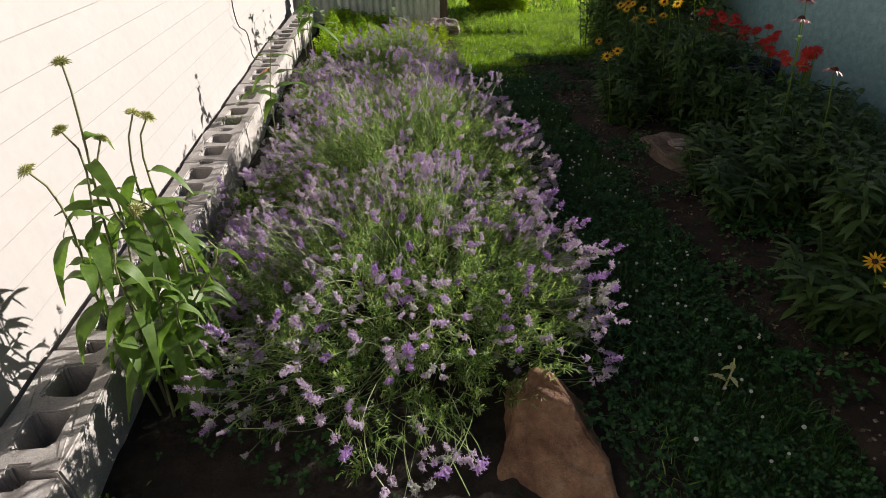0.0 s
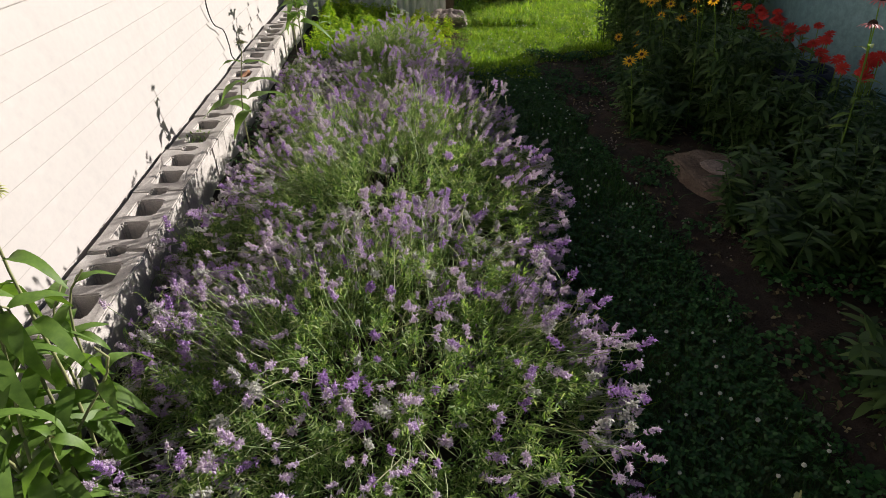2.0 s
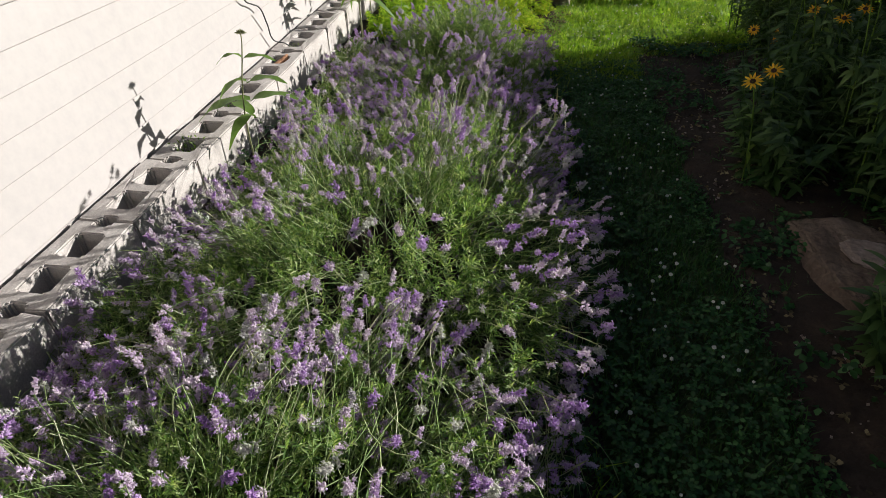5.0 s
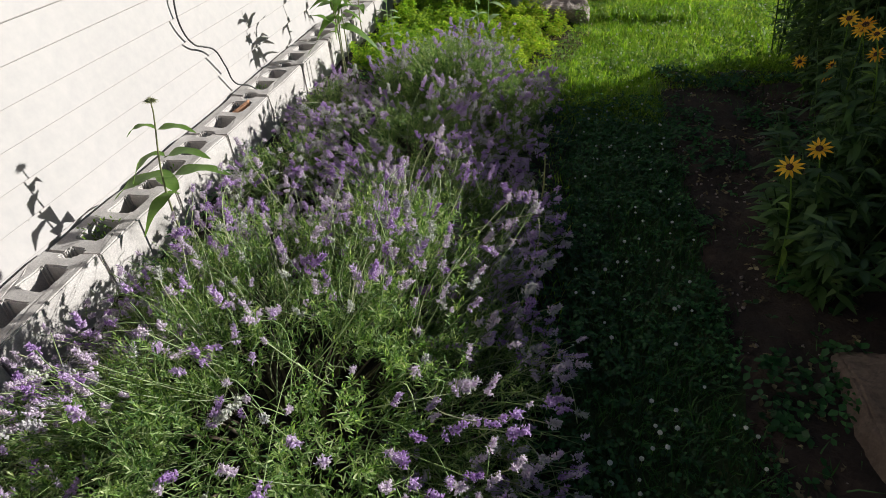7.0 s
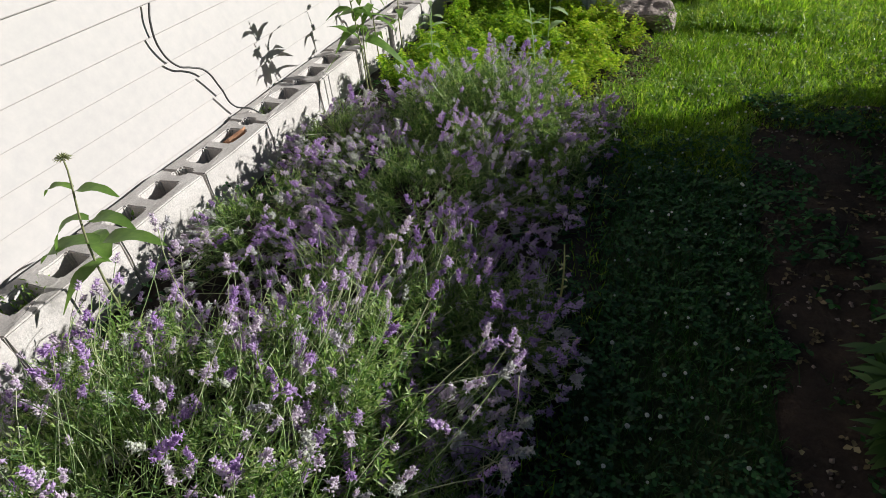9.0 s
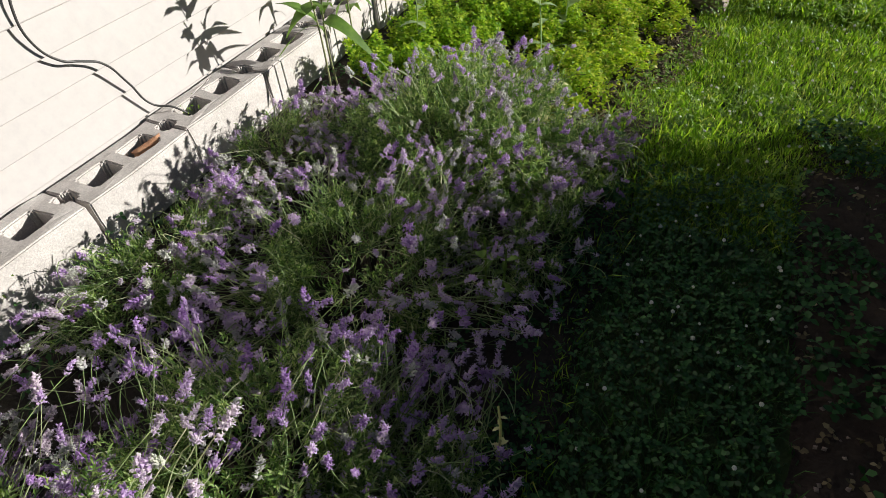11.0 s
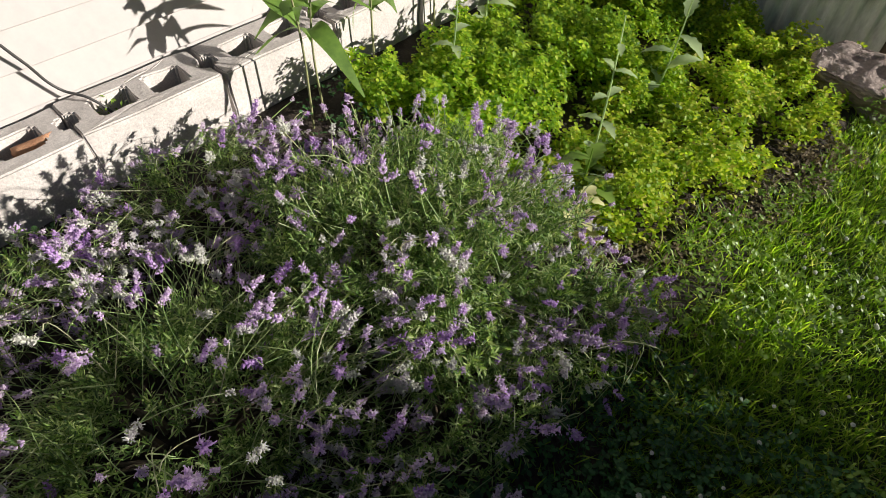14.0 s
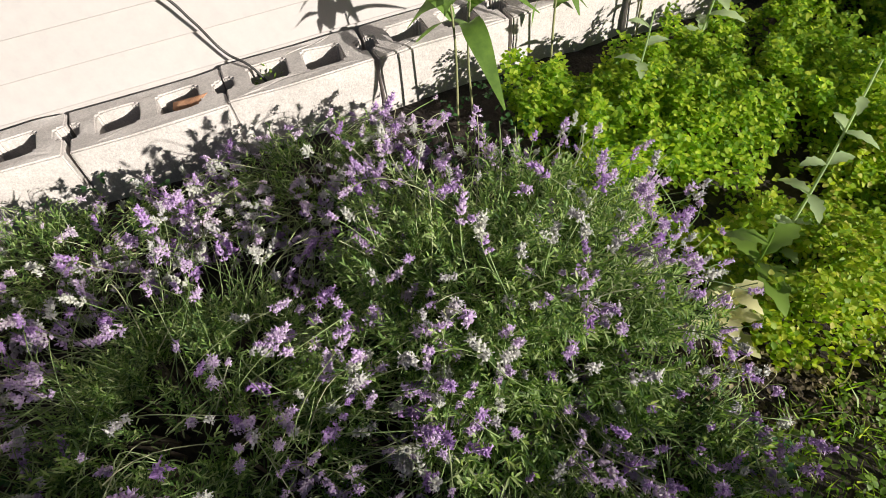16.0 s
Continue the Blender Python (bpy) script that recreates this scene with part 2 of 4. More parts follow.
def blades(P, D, L, W, bend):
    """Grass: a tapered bent blade of one quad and one triangle each."""
    P, D = np.asarray(P, float), unit(np.asarray(D, float))
    n = len(P)
    L, W, bend = (np.broadcast_to(a, n)[:, None] for a in (L, W, bend))
    a = rng.uniform(0, 2 * math.pi, n)
    S = np.stack([np.cos(a), np.sin(a), np.zeros(n)], 1)
    B = np.stack([-np.sin(a), np.cos(a), np.zeros(n)], 1)
    mid = P + D * L * 0.55 + B * bend * L * 0.2
    tip = P + D * L * 0.92 + B * bend * L * 0.75 - np.array((0, 0, 1.0)) * L * 0.2 * bend
    V = np.stack([P - S * W / 2, P + S * W / 2, mid + S * W * 0.4, mid - S * W * 0.4, tip], 1).reshape(-1, 3)
    o = np.arange(n)[:, None] * 5
    return V, [o + np.array([[0, 1, 2, 3]]), o + np.array([[3, 2, 4]])]


def tubes(paths, radius, sides=3):
    """Thin stalks: paths is (n, k, 3); radius (n, k) or a number."""
    paths = np.asarray(paths, float)
    n, k, _ = paths.shape
    R = np.broadcast_to(radius, (n, k))
    T = unit(np.gradient(paths, axis=1))
    A = unit(np.cross(T, np.array((0.31, 0.87, 0.39))))
    B = np.cross(T, A)
    V = []
    for j in range(sides):
        t = 2 * math.pi * j / sides
        V.append(paths + (A * math.cos(t) + B * math.sin(t)) * R[..., None])
    V = np.stack(V, 2)
    f = []
    for i in range(k - 1):
        for j in range(sides):
            a, b = i * sides + j, i * sides + (j + 1) % sides
            f.append((a, b, b + sides, a + sides))
    F = (np.arange(n)[:, None, None] * (k * sides) + np.array(f)[None]).reshape(-1, 4)
    return V.reshape(-1, 3), F


def bezier(A, B, C, k):
    t = np.linspace(0, 1, k)[None, :, None]
    return (1 - t) ** 2 * A[:, None] + 2 * t * (1 - t) * B[:, None] + t * t * C[:, None]


def beads(P, R, D=None, stretch=1.5):
    """Small faceted buds (octahedra) at P with radius R, drawn out along D."""
    P = np.asarray(P, float)
    n = len(P)
    D = unit(np.asarray(D, float)) if D is not None else unit(rng.normal(0, 1, (n, 3)))
    A = unit(np.cross(D, np.array((0.3, 0.5, 0.81)) + rng.normal(0, 0.1, (n, 3))))
    B = np.cross(D, A)
    R = np.broadcast_to(R, n)[:, None]
    V = np.stack([P + D * R * stretch, P + A * R, P + B * R, P - A * R, P - B * R, P - D * R * stretch], 1).reshape(-1, 3)
    f = np.array([(0, 1, 2), (0, 2, 3), (0, 3, 4), (0, 4, 1), (5, 2, 1), (5, 3, 2), (5, 4, 3), (5, 1, 4)])
    return V, (np.arange(n)[:, None, None] * 6 + f[None]).reshape(-1, 3)


def box_bm(x0, y0, z0, x1, y1, z1, bevel=0.0):
    bm = bmesh.new()
    bmesh.ops.create_cube(bm, size=1)
    for v in bm.verts:
        v.co = Vector((x0 + (v.co.x + 0.5) * (x1 - x0), y0 + (v.co.y + 0.5) * (y1 - y0), z0 + (v.co.z + 0.5) * (z1 - z0)))
    if bevel:
        bmesh.ops.bevel(bm, geom=bm.edges[:], offset=bevel, segments=2, affect="EDGES")
    return bm


def sheet(name, x0, x1, y0, y1, step, mat, height, edge=0.08):
    """An uneven sheet of ground whose rim dips under its neighbours."""
    nx, ny = int((x1 - x0) / step) + 1, int((y1 - y0) / step) + 1
    xs, ys = np.linspace(x0, x1, nx), np.linspace(y0, y1, ny)
    V = []
    for y in ys:
        for x in xs:
            rim = min(x - x0, x1 - x, y - y0, y1 - y)
            wob = 0.05 * noise.noise((x * 3, y * 3, 2.0))
            k = max(0.0, min(1.0, (rim + wob) / edge))
            h = height * (0.5 + 0.9 * noise.noise((x * 5, y * 5, 0.3)) + 0.5 * noise.noise((x * 19, y * 19, 4.3)))
            V.append((x, y, -0.02 + k * (0.026 + max(0.0, h))))
    i = np.arange(nx * ny).reshape(ny, nx)
    F = np.stack([i[:-1, :-1], i[:-1, 1:], i[1:, 1:], i[1:, :-1]], -1).reshape(-1, 4)
    return new(name, mesh_of(name, V, F, mat))


# ---- ground ----
def fall(x, y):
    """How far the garden lies below the level of the blocks: it slopes away from the house and towards the fence."""
    a, b = np.clip((np.asarray(y) - 2.4) / 3.0, 0, 1), np.clip((np.asarray(x) - 0.22) / 0.9, 0, 1)
    return -0.11 * a * a * (3 - 2 * a) * b * b * (3 - 2 * b)


g = np.concatenate([-np.geomspace(60, 4, 8), np.linspace(-3.8, 3.8, 44), np.geomspace(4, 60, 8)])
gx, gy = np.meshgrid(g, g + 3)
gi = np.arange(60 * 60).reshape(60, 60)
tagged(new("ground", mesh_of("ground", np.stack([gx.ravel(), gy.ravel(), np.full(3600, -0.006)], 1),
       np.stack([gi[:-1, :-1], gi[:-1, 1:], gi[1:, 1:], gi[1:, :-1]], -1).reshape(-1, 4), M_GROUND)),
       "grassy garden soil under the lawn", "ground", kind="structure")
tagged(sheet("soil_bed", 0.0, 1.62, -0.8, 6.5, 0.04, M_SOIL, 0.022), "dark brown soil of the lavender bed", "soil", kind="structure")
tagged(sheet("dirt_strip", 1.98, 3.9, -0.8, 5.1, 0.04, M_DIRT, 0.02), "bare reddish dirt along the flower bed", "dirt", kind="structure")

# ---- house wall ----
WALL_END = 6.5
wall = tagged(new("wall_house", mesh_from_bm("wall_house", box_bm(-0.2, -4, 0, -0.021, WALL_END, 3.0), M_FOUND)),
              "white lap-sided house wall above a low foundation", "wall", kind="structure")


def siding_mesh():
    """One course of lap siding: 0.1 m of face, lower lip standing out."""
    sect = [(-0.021, 0.0), (-0.001, -0.002), (0.0005, 0.001), (-0.0145, 0.0985), (-0.021, 0.0985)]
    ys = np.linspace(-4, WALL_END, 44)
    V = [(x, y, z) for y in ys for x, z in sect]
    F = []
    for i in range(len(ys) - 1):
        for j in range(5):
            a, b = i * 5 + j, i * 5 + (j + 1) % 5
            F.append((a, b, b + 5, a + 5))
    me = mesh_of("siding_board", V, np.array(F), M_SIDING, False)
    return me


board = siding_mesh()
for i in range(29):
    part("siding_board", board, wall, m=pose(0, 0, 0.1 + 0.1 * i))

# ---- concrete blocks ----
def block_mesh(seed):
    xs, ys = [0, 0.048, 0.066, 0.124, 0.142, 0.19], [0, 0.024, 0.068, 0.172, 0.222, 0.326, 0.37, 0.394]
    void = {(2, 0), (2, 6)} | {(i, j) for i in (1, 2, 3) for j in (2, 4)}
    full = {(i, j) for i in range(5) for j in range(7)} - void
    bm = bmesh.new()
    vs = {}

    def vert(i, j, z):
        if (i, j, z) not in vs:
            vs[i, j, z] = bm.verts.new((xs[i], ys[j], z))
        return vs[i, j, z]
    Z = (0.0, 0.19)
    for i, j in full:
        bm.faces.new([vert(i, j, Z[1]), vert(i + 1, j, Z[1]), vert(i + 1, j + 1, Z[1]), vert(i, j + 1, Z[1])])
        bm.faces.new([vert(i, j + 1, Z[0]), vert(i + 1, j + 1, Z[0]), vert(i + 1, j, Z[0]), vert(i, j, Z[0])])
        for (di, dj), (a, b) in {(-1, 0): ((0, 1), (0, 0)), (1, 0): ((1, 0), (1, 1)), (0, -1): ((0, 0), (1, 0)), (0, 1): ((1, 1), (0, 1))}.items():
            if (i + di, j + dj) not in full:
                bm.faces.new([vert(i + a[0], j + a[1], Z[0]), vert(i + b[0], j + b[1], Z[0]), vert(i + b[0], j + b[1], Z[1]), vert(i + a[0], j + a[1], Z[1])])
    bmesh.ops.recalc_face_normals(bm, faces=bm.faces[:])
    bmesh.ops.dissolve_limit(bm, angle_limit=0.02, verts=bm.verts[:], edges=bm.edges[:])
    inner = [e for e in bm.edges if abs(e.verts[0].co.z - e.verts[1].co.z) > 0.1 and 0.03 < e.verts[0].co.x < 0.16 and 0.01 < e.verts[0].co.y < 0.385]
    bmesh.ops.bevel(bm, geom=inner, offset=0.009, segments=2, affect="EDGES", clamp_overlap=True)
    sharp = [e for e in bm.edges if len(e.link_faces) == 2 and e.calc_face_angle(0) > 0.5]
    bmesh.ops.bevel(bm, geom=sharp, offset=0.005, segments=2, affect="EDGES", clamp_overlap=True)
    bmesh.ops.triangulate(bm, faces=bm.faces[:])
    bmesh.ops.subdivide_edges(bm, edges=[e for e in bm.edges if e.calc_length() > 0.05], cuts=2)
    for v in bm.verts:
        o = noise.noise_vector(v.co * 14 + Vector((seed * 7.1, 0, 0)))
        v.co += o * 0.005
    return mesh_from_bm("concrete_block", bm, M_BLOCK, False)


block_kinds = [block_mesh(s) for s in range(4)]
for k in range(-13, 5):
    y = 3.973 + 0.4 * k + rng.uniform(-0.004, 0.004)
    dx, tilt = rng.uniform(0.004, 0.008), rng.uniform(-0.4, 0.4)
    if k >= 3:
        dx, tilt = 0.03 + 0.014 * (k - 3), -2
    tagged(part("concrete_block", block_kinds[k % 4], m=pose(dx, y + 0.004, rng.uniform(-0.003, 0.003), rng.uniform(-0.5, 0.5), 0, tilt)),
           "grey hollow concrete block, edging beside the wall", "concrete block", "row of concrete blocks")
def pipe_shard():
    """A broken piece of clay pipe: an open half tube with ragged ends."""
    V, F, n, k = [], [], 9, 6
    for r in (0.02, 0.014):
        for j in range(k):
            for i in range(n):
                a = math.pi * (0.02 + 0.96 * i / (n - 1))
                ragged = 0.007 * noise.noise((i * 0.9, 3.0 * (j == 0), 1.0)) if j in (0, k - 1) else 0
                V.append((r * math.cos(a), -0.05 + 0.1 * j / (k - 1) + ragged, r * math.sin(a) - 0.006))
    o = n * k
    for j in range(k - 1):
        for i in range(n - 1):
            a = j * n + i
            F += [(a, a + n, a + n + 1, a + 1), (o + a + 1, o + a + n + 1, o + a + n, o + a)]
        for i, e in ((0, 1), (n - 1, -1)):
            a = j * n + i
            F.append((a, a + o, a + o + n, a + n)[::e])
    for j, e in ((0, 1), (k - 1, -1)):
        for i in range(n - 1):
            a = j * n + i
            F.append((a, a + 1, a + 1 + o, a + o)[::e])
    return mesh_of("terracotta_shard", V, np.array(F), M_BRICK)


tagged(part("terracotta_shard", pipe_shard(), m=pose(0.105, 3.88, 0.168, 14, 8, -25)), "broken orange terracotta piece lying in a block hole", "shard")

# ---- fence, post, pool ----
def corrugated(name, width, height, pitch=0.076, depth=0.011):
    n = int(width / pitch * 10)
    xs = np.linspace(0, width, n)
    prof = depth * np.tanh(2.2 * np.sin(xs / pitch * 2 * math.pi)) / 0.97
    V = [(x, p + o, z) for o in (0, 0.0012) for z in (0.0, height / 2, height) for x, p in zip(xs, prof)]
    i = np.arange(3 * n).reshape(3, n)
    f = np.stack([i[:-1, :-1], i[:-1, 1:], i[1:, 1:], i[1:, :-1]], -1).reshape(-1, 4)
    return mesh_of(name, V, np.concatenate([f, f[:, ::-1] + 3 * n]), M_METAL)


fence = thing("metal_fence", "grey-green corrugated metal fence behind the herb bed", "fence", (0.02, 6.2, -0.14), kind="structure")
fence_me = corrugated("fence_sheet", 0.76, 0.6, 0.07, 0.008)
for i in range(2):
    part("fence_sheet", fence_me, fence, m=pose(0.72 * i, 0.076 * i, -0.004 * i, 0, 0, 6))
rail = mesh_from_bm("fence_rail", box_bm(0.0, 0.018, 0.5, 1.45, 0.058, 0.55, 0.004), M_POST)
part("fence_rail", rail, fence, "weathered wooden rail", pose(0, 0, 0, 0, 0, 6))
tagged(part("fence_post", mesh_from_bm("fence_post", box_bm(-0.045, -0.045, -0.2, 0.045, 0.045, 0.5, 0.006), M_POST), m=pose(1.53, 6.4, 0, 0, 0, 6)),
       "dark weathered wooden post at the end of the fence", "post", kind="structure")

POOL = (6.46, 3.92)
pool = thing("swimming_pool", "round teal above-ground pool behind the flower bed", "pool", (*POOL, 0))


def ring(r0, r1, z0, z1, n=72, ribs=0.0):
    V, F = [], []
    for i in range(n):
        a = 2 * math.pi * i / n
        k = ribs if i % 6 == 0 else 0
        for r, z in ((r0, z0), (r1 + k, z0), (r1 + k, z1), (r0, z1)):
            V.append((r * math.cos(a), r * math.sin(a), z))
    for i in range(n):
        for j in range(4):
            a, b = i * 4 + j, i * 4 + (j + 1) % 4
            c, d = ((i + 1) % n) * 4 + (j + 1) % 4, ((i + 1) % n) * 4 + j
            F.append((a, d, c, b))
    return V, np.array(F)


part("pool_wall", mesh_of("pool_wall", *ring(2.94, 2.98, -0.16, 0.93, 96, ribs=0.02), M_POOL, False), pool)
part("pool_rim", mesh_of("pool_rim", *ring(2.9, 3.06, 0.93, 0.97, 96), M_METAL, False), pool, "pale metal rim")
part("water", mesh_of("water", *ring(0.0, 2.93, 0.0, 0.78, 96), M_POOL, False), pool, "still blue-green water")

# ---- rocks ----
def hull_mesh(name, pts, seed, mat, rough, mean=0.3, layers=0.0):
    bm = bmesh.new()
    for p in pts:
        bm.verts.new(p)
    bmesh.ops.convex_hull(bm, input=bm.verts[:])
    bmesh.ops.delete(bm, geom=[v for v in bm.verts if not v.link_faces], context="VERTS")
    bmesh.ops.bevel(bm, geom=bm.edges[:], offset=0.008, segments=2, affect="EDGES", clamp_overlap=True)
    for _ in range(5):
        bmesh.ops.subdivide_edges(bm, edges=[e for e in bm.edges if e.calc_length() > 0.014], cuts=1)
        bmesh.ops.triangulate(bm, faces=bm.faces[:])
    bm.normal_update()
    for v in bm.verts:
        p = v.co / mean * 3 + Vector((seed * 3.7, 0, 0))
        k = noise.noise(p) * 0.7 + noise.noise(p * 2.7) * 0.4 + abs(noise.noise(p * 6)) * 0.35 + noise.noise(p * 15) * 0.1
        k += layers * (abs(noise.noise((p.x * 0.7, p.y * 0.7, p.z * 5))) - 0.2)
        v.co += v.normal * k * mean * rough
    return mesh_from_bm(name, bm, mat, True)


tagged(part("boulder", hull_mesh("boulder", [(0.035, 0.14, 0.17), (0.075, 0.12, 0.175), (0.115, 0.02, 0.135), (0.155, -0.12, 0.095), (0.17, -0.24, 0.03), (-0.16, -0.22, -0.03), (0.2, -0.22, -0.03),
       (-0.03, 0.22, -0.03), (0.19, 0.18, -0.03), (-0.05, -0.04, 0.035), (0.0, 0.1, 0.12), (0.06, -0.16, 0.055)], 5, M_ROCK_TAN, 0.05, layers=0.8), m=pose(1.215, 0.89, -0.015) @ Matrix.Diagonal((0.98, 1, 0.88, 1))),
       "tan and orange sandstone boulder beside the lavender", "rock")
tagged(part("flat_rock", hull_mesh("flat_rock", [(-0.15, 0.3, 0.02), (0.05, 0.27, 0.07), (0.2, 0.1, 0.08), (0.18, -0.12, 0.07), (0.0, -0.3, 0.04), (-0.14, -0.12, 0.07), (-0.16, 0.12, 0.08), (-0.18, 0.32, -0.03),
       (0.24, 0.2, -0.03), (0.2, -0.2, -0.03), (-0.02, -0.36, -0.03), (-0.2, -0.1, -0.03)], 11, M_ROCK_BROWN, 0.05, layers=0.5), m=pose(2.35, 2.54, 0.01, 0, 0, -4) @ Matrix.Diagonal((0.76, 0.8, 0.85, 1))),
       "flat brown sandstone slab lying on the dirt", "rock")
tagged(part("thin_stone", hull_mesh("thin_stone", [(-0.08, 0.02, 0.0), (-0.05, 0.07, 0.0), (0.04, 0.08, 0.0), (0.09, 0.01, 0.0), (0.03, -0.07, 0.0), (-0.04, -0.05, 0.0), (-0.07, 0.03, 0.016), (-0.02, 0.07, 0.018), (0.05, 0.07, 0.018),
       (0.08, 0.0, 0.016), (0.02, -0.06, 0.018), (-0.04, -0.04, 0.016)], 31, M_ROCK_GREY, 0.015), m=pose(2.365, 2.53, 0.076, 2, 2, -20)),
       "thin grey stone lying on the brown slab", "rock")
tagged(part("layered_rock", hull_mesh("layered_rock", [(-0.2, -0.1, 0.02), (-0.16, -0.13, 0.15), (0.17, -0.14, 0.14), (0.21, -0.08, 0.0), (-0.18, 0.12, 0.0), (0.2, 0.12, 0.0), (-0.12, 0.1, 0.21),
       (0.14, 0.08, 0.2), (0.2, 0.0, 0.17), (-0.19, 0.0, 0.19)], 23, M_ROCK_GREY, 0.06, layers=1.0), m=pose(1.5, 6.08, 0, 0, 0, -4) @ Matrix.Diagonal((0.84, 0.85, 0.78, 1))),
       "rugged grey-brown layered rock beside the fence post", "rock")

# ---- cable on the wall ----
def cable_mesh(name, pts, radius):
    cu = bpy.data.curves.new(name, "CURVE")
    cu.dimensions, cu.bevel_depth, cu.bevel_resolution, cu.resolution_u = "3D", radius, 2, 8
    sp = cu.splines.new("BEZIER")
    sp.bezier_points.add(len(pts) - 1)
    for p, co in zip(sp.bezier_points, pts):
        p.co, p.handle_left_type, p.handle_right_type = co, "AUTO", "AUTO"
    cu.materials.append(M_CABLE)
    return cu


tagged(part("black_cable", cable_mesh("black_cable", [(0.012, 3.80, 0.7), (0.014, 3.772, 0.645), (0.014, 3.768, 0.555), (0.016, 3.815, 0.478), (0.02, 3.868, 0.452), (0.03, 3.915, 0.425), (0.03, 3.965, 0.335), (0.03, 4.01, 0.235), (0.07, 4.055, 0.205), (0.11, 4.1, 0.13)], 0.0037)),
       "black cable hanging down the white siding into a block", "cable")

# ---- lavender ----
def spike_mesh(name, seed, mat, length=0.03, whorls=4):
    """A blunt, uneven head: whorls of plump buds with small open florets between them."""
    r = np.random.default_rng(seed)
    P, D, R = [], [], []
    for i in range(whorls):
        s = (i + 0.3) / whorls
        if whorls > 5 and i == 1:
            continue
        z = length * s
        wide = 0.0074 * (1.1 - 0.62 * s) * r.uniform(0.75, 1.2)
        m = int(r.integers(6, 9)) if i < whorls - 1 else 4
        for j in range(m):
            a = 2 * math.pi * (j / m + 0.13 * i) + r.uniform(-0.5, 0.5)
            d = np.array((math.cos(a), math.sin(a), 0.7 + r.uniform(-0.5, 0.6)))
            k = r.uniform(0.35, 0.95)
            P.append(np.array((math.cos(a) * wide * k, math.sin(a) * wide * k, z + r.uniform(-0.003, 0.003))))
            D.append(d)
            R.append(0.0026 * r.uniform(0.75, 1.35))
    P, D, R = np.array(P), np.array(D), np.array(R)
    V, F = beads(P, R, D, 1.5)
    pick = r.random(len(P)) < 0.6
    Q, G = leaf_set(np.repeat(P[pick] + unit(D[pick]) * 0.002, 3, 0), np.repeat(D[pick], 3, 0) + r.normal(0, 0.7, (3 * pick.sum(), 3)), 0.0058, 0.0046, 1, 0.3, 0.1, "round")
    me = mesh_of(name, np.concatenate([V, Q]), [F, G + len(V)], mat, False)
    raw[me.name] = (np.concatenate([V, Q]), F, G + len(V))
    return me


raw = {}
spikes = [spike_mesh("flower_spike", 10 + i, M_LAVFLOWER, (0.024, 0.036, 0.02, 0.048, 0.03)[i], (4, 6, 3, 7, 5)[i]) for i in range(5)]
pale_spikes = [spike_mesh("faded_spike", 30 + i, M_LAVFADED, (0.02, 0.03, 0.04)[i], (3, 5, 6)[i]) for i in range(3)]


def turned(place, d, spin, scale):
    q = Vector(d).to_track_quat("Z", "Y")
    return Matrix.Translation(Vector(place)) @ q.to_matrix().to_4x4() @ Matrix.Rotation(spin, 4, "Z") @ Matrix.Scale(scale, 4)


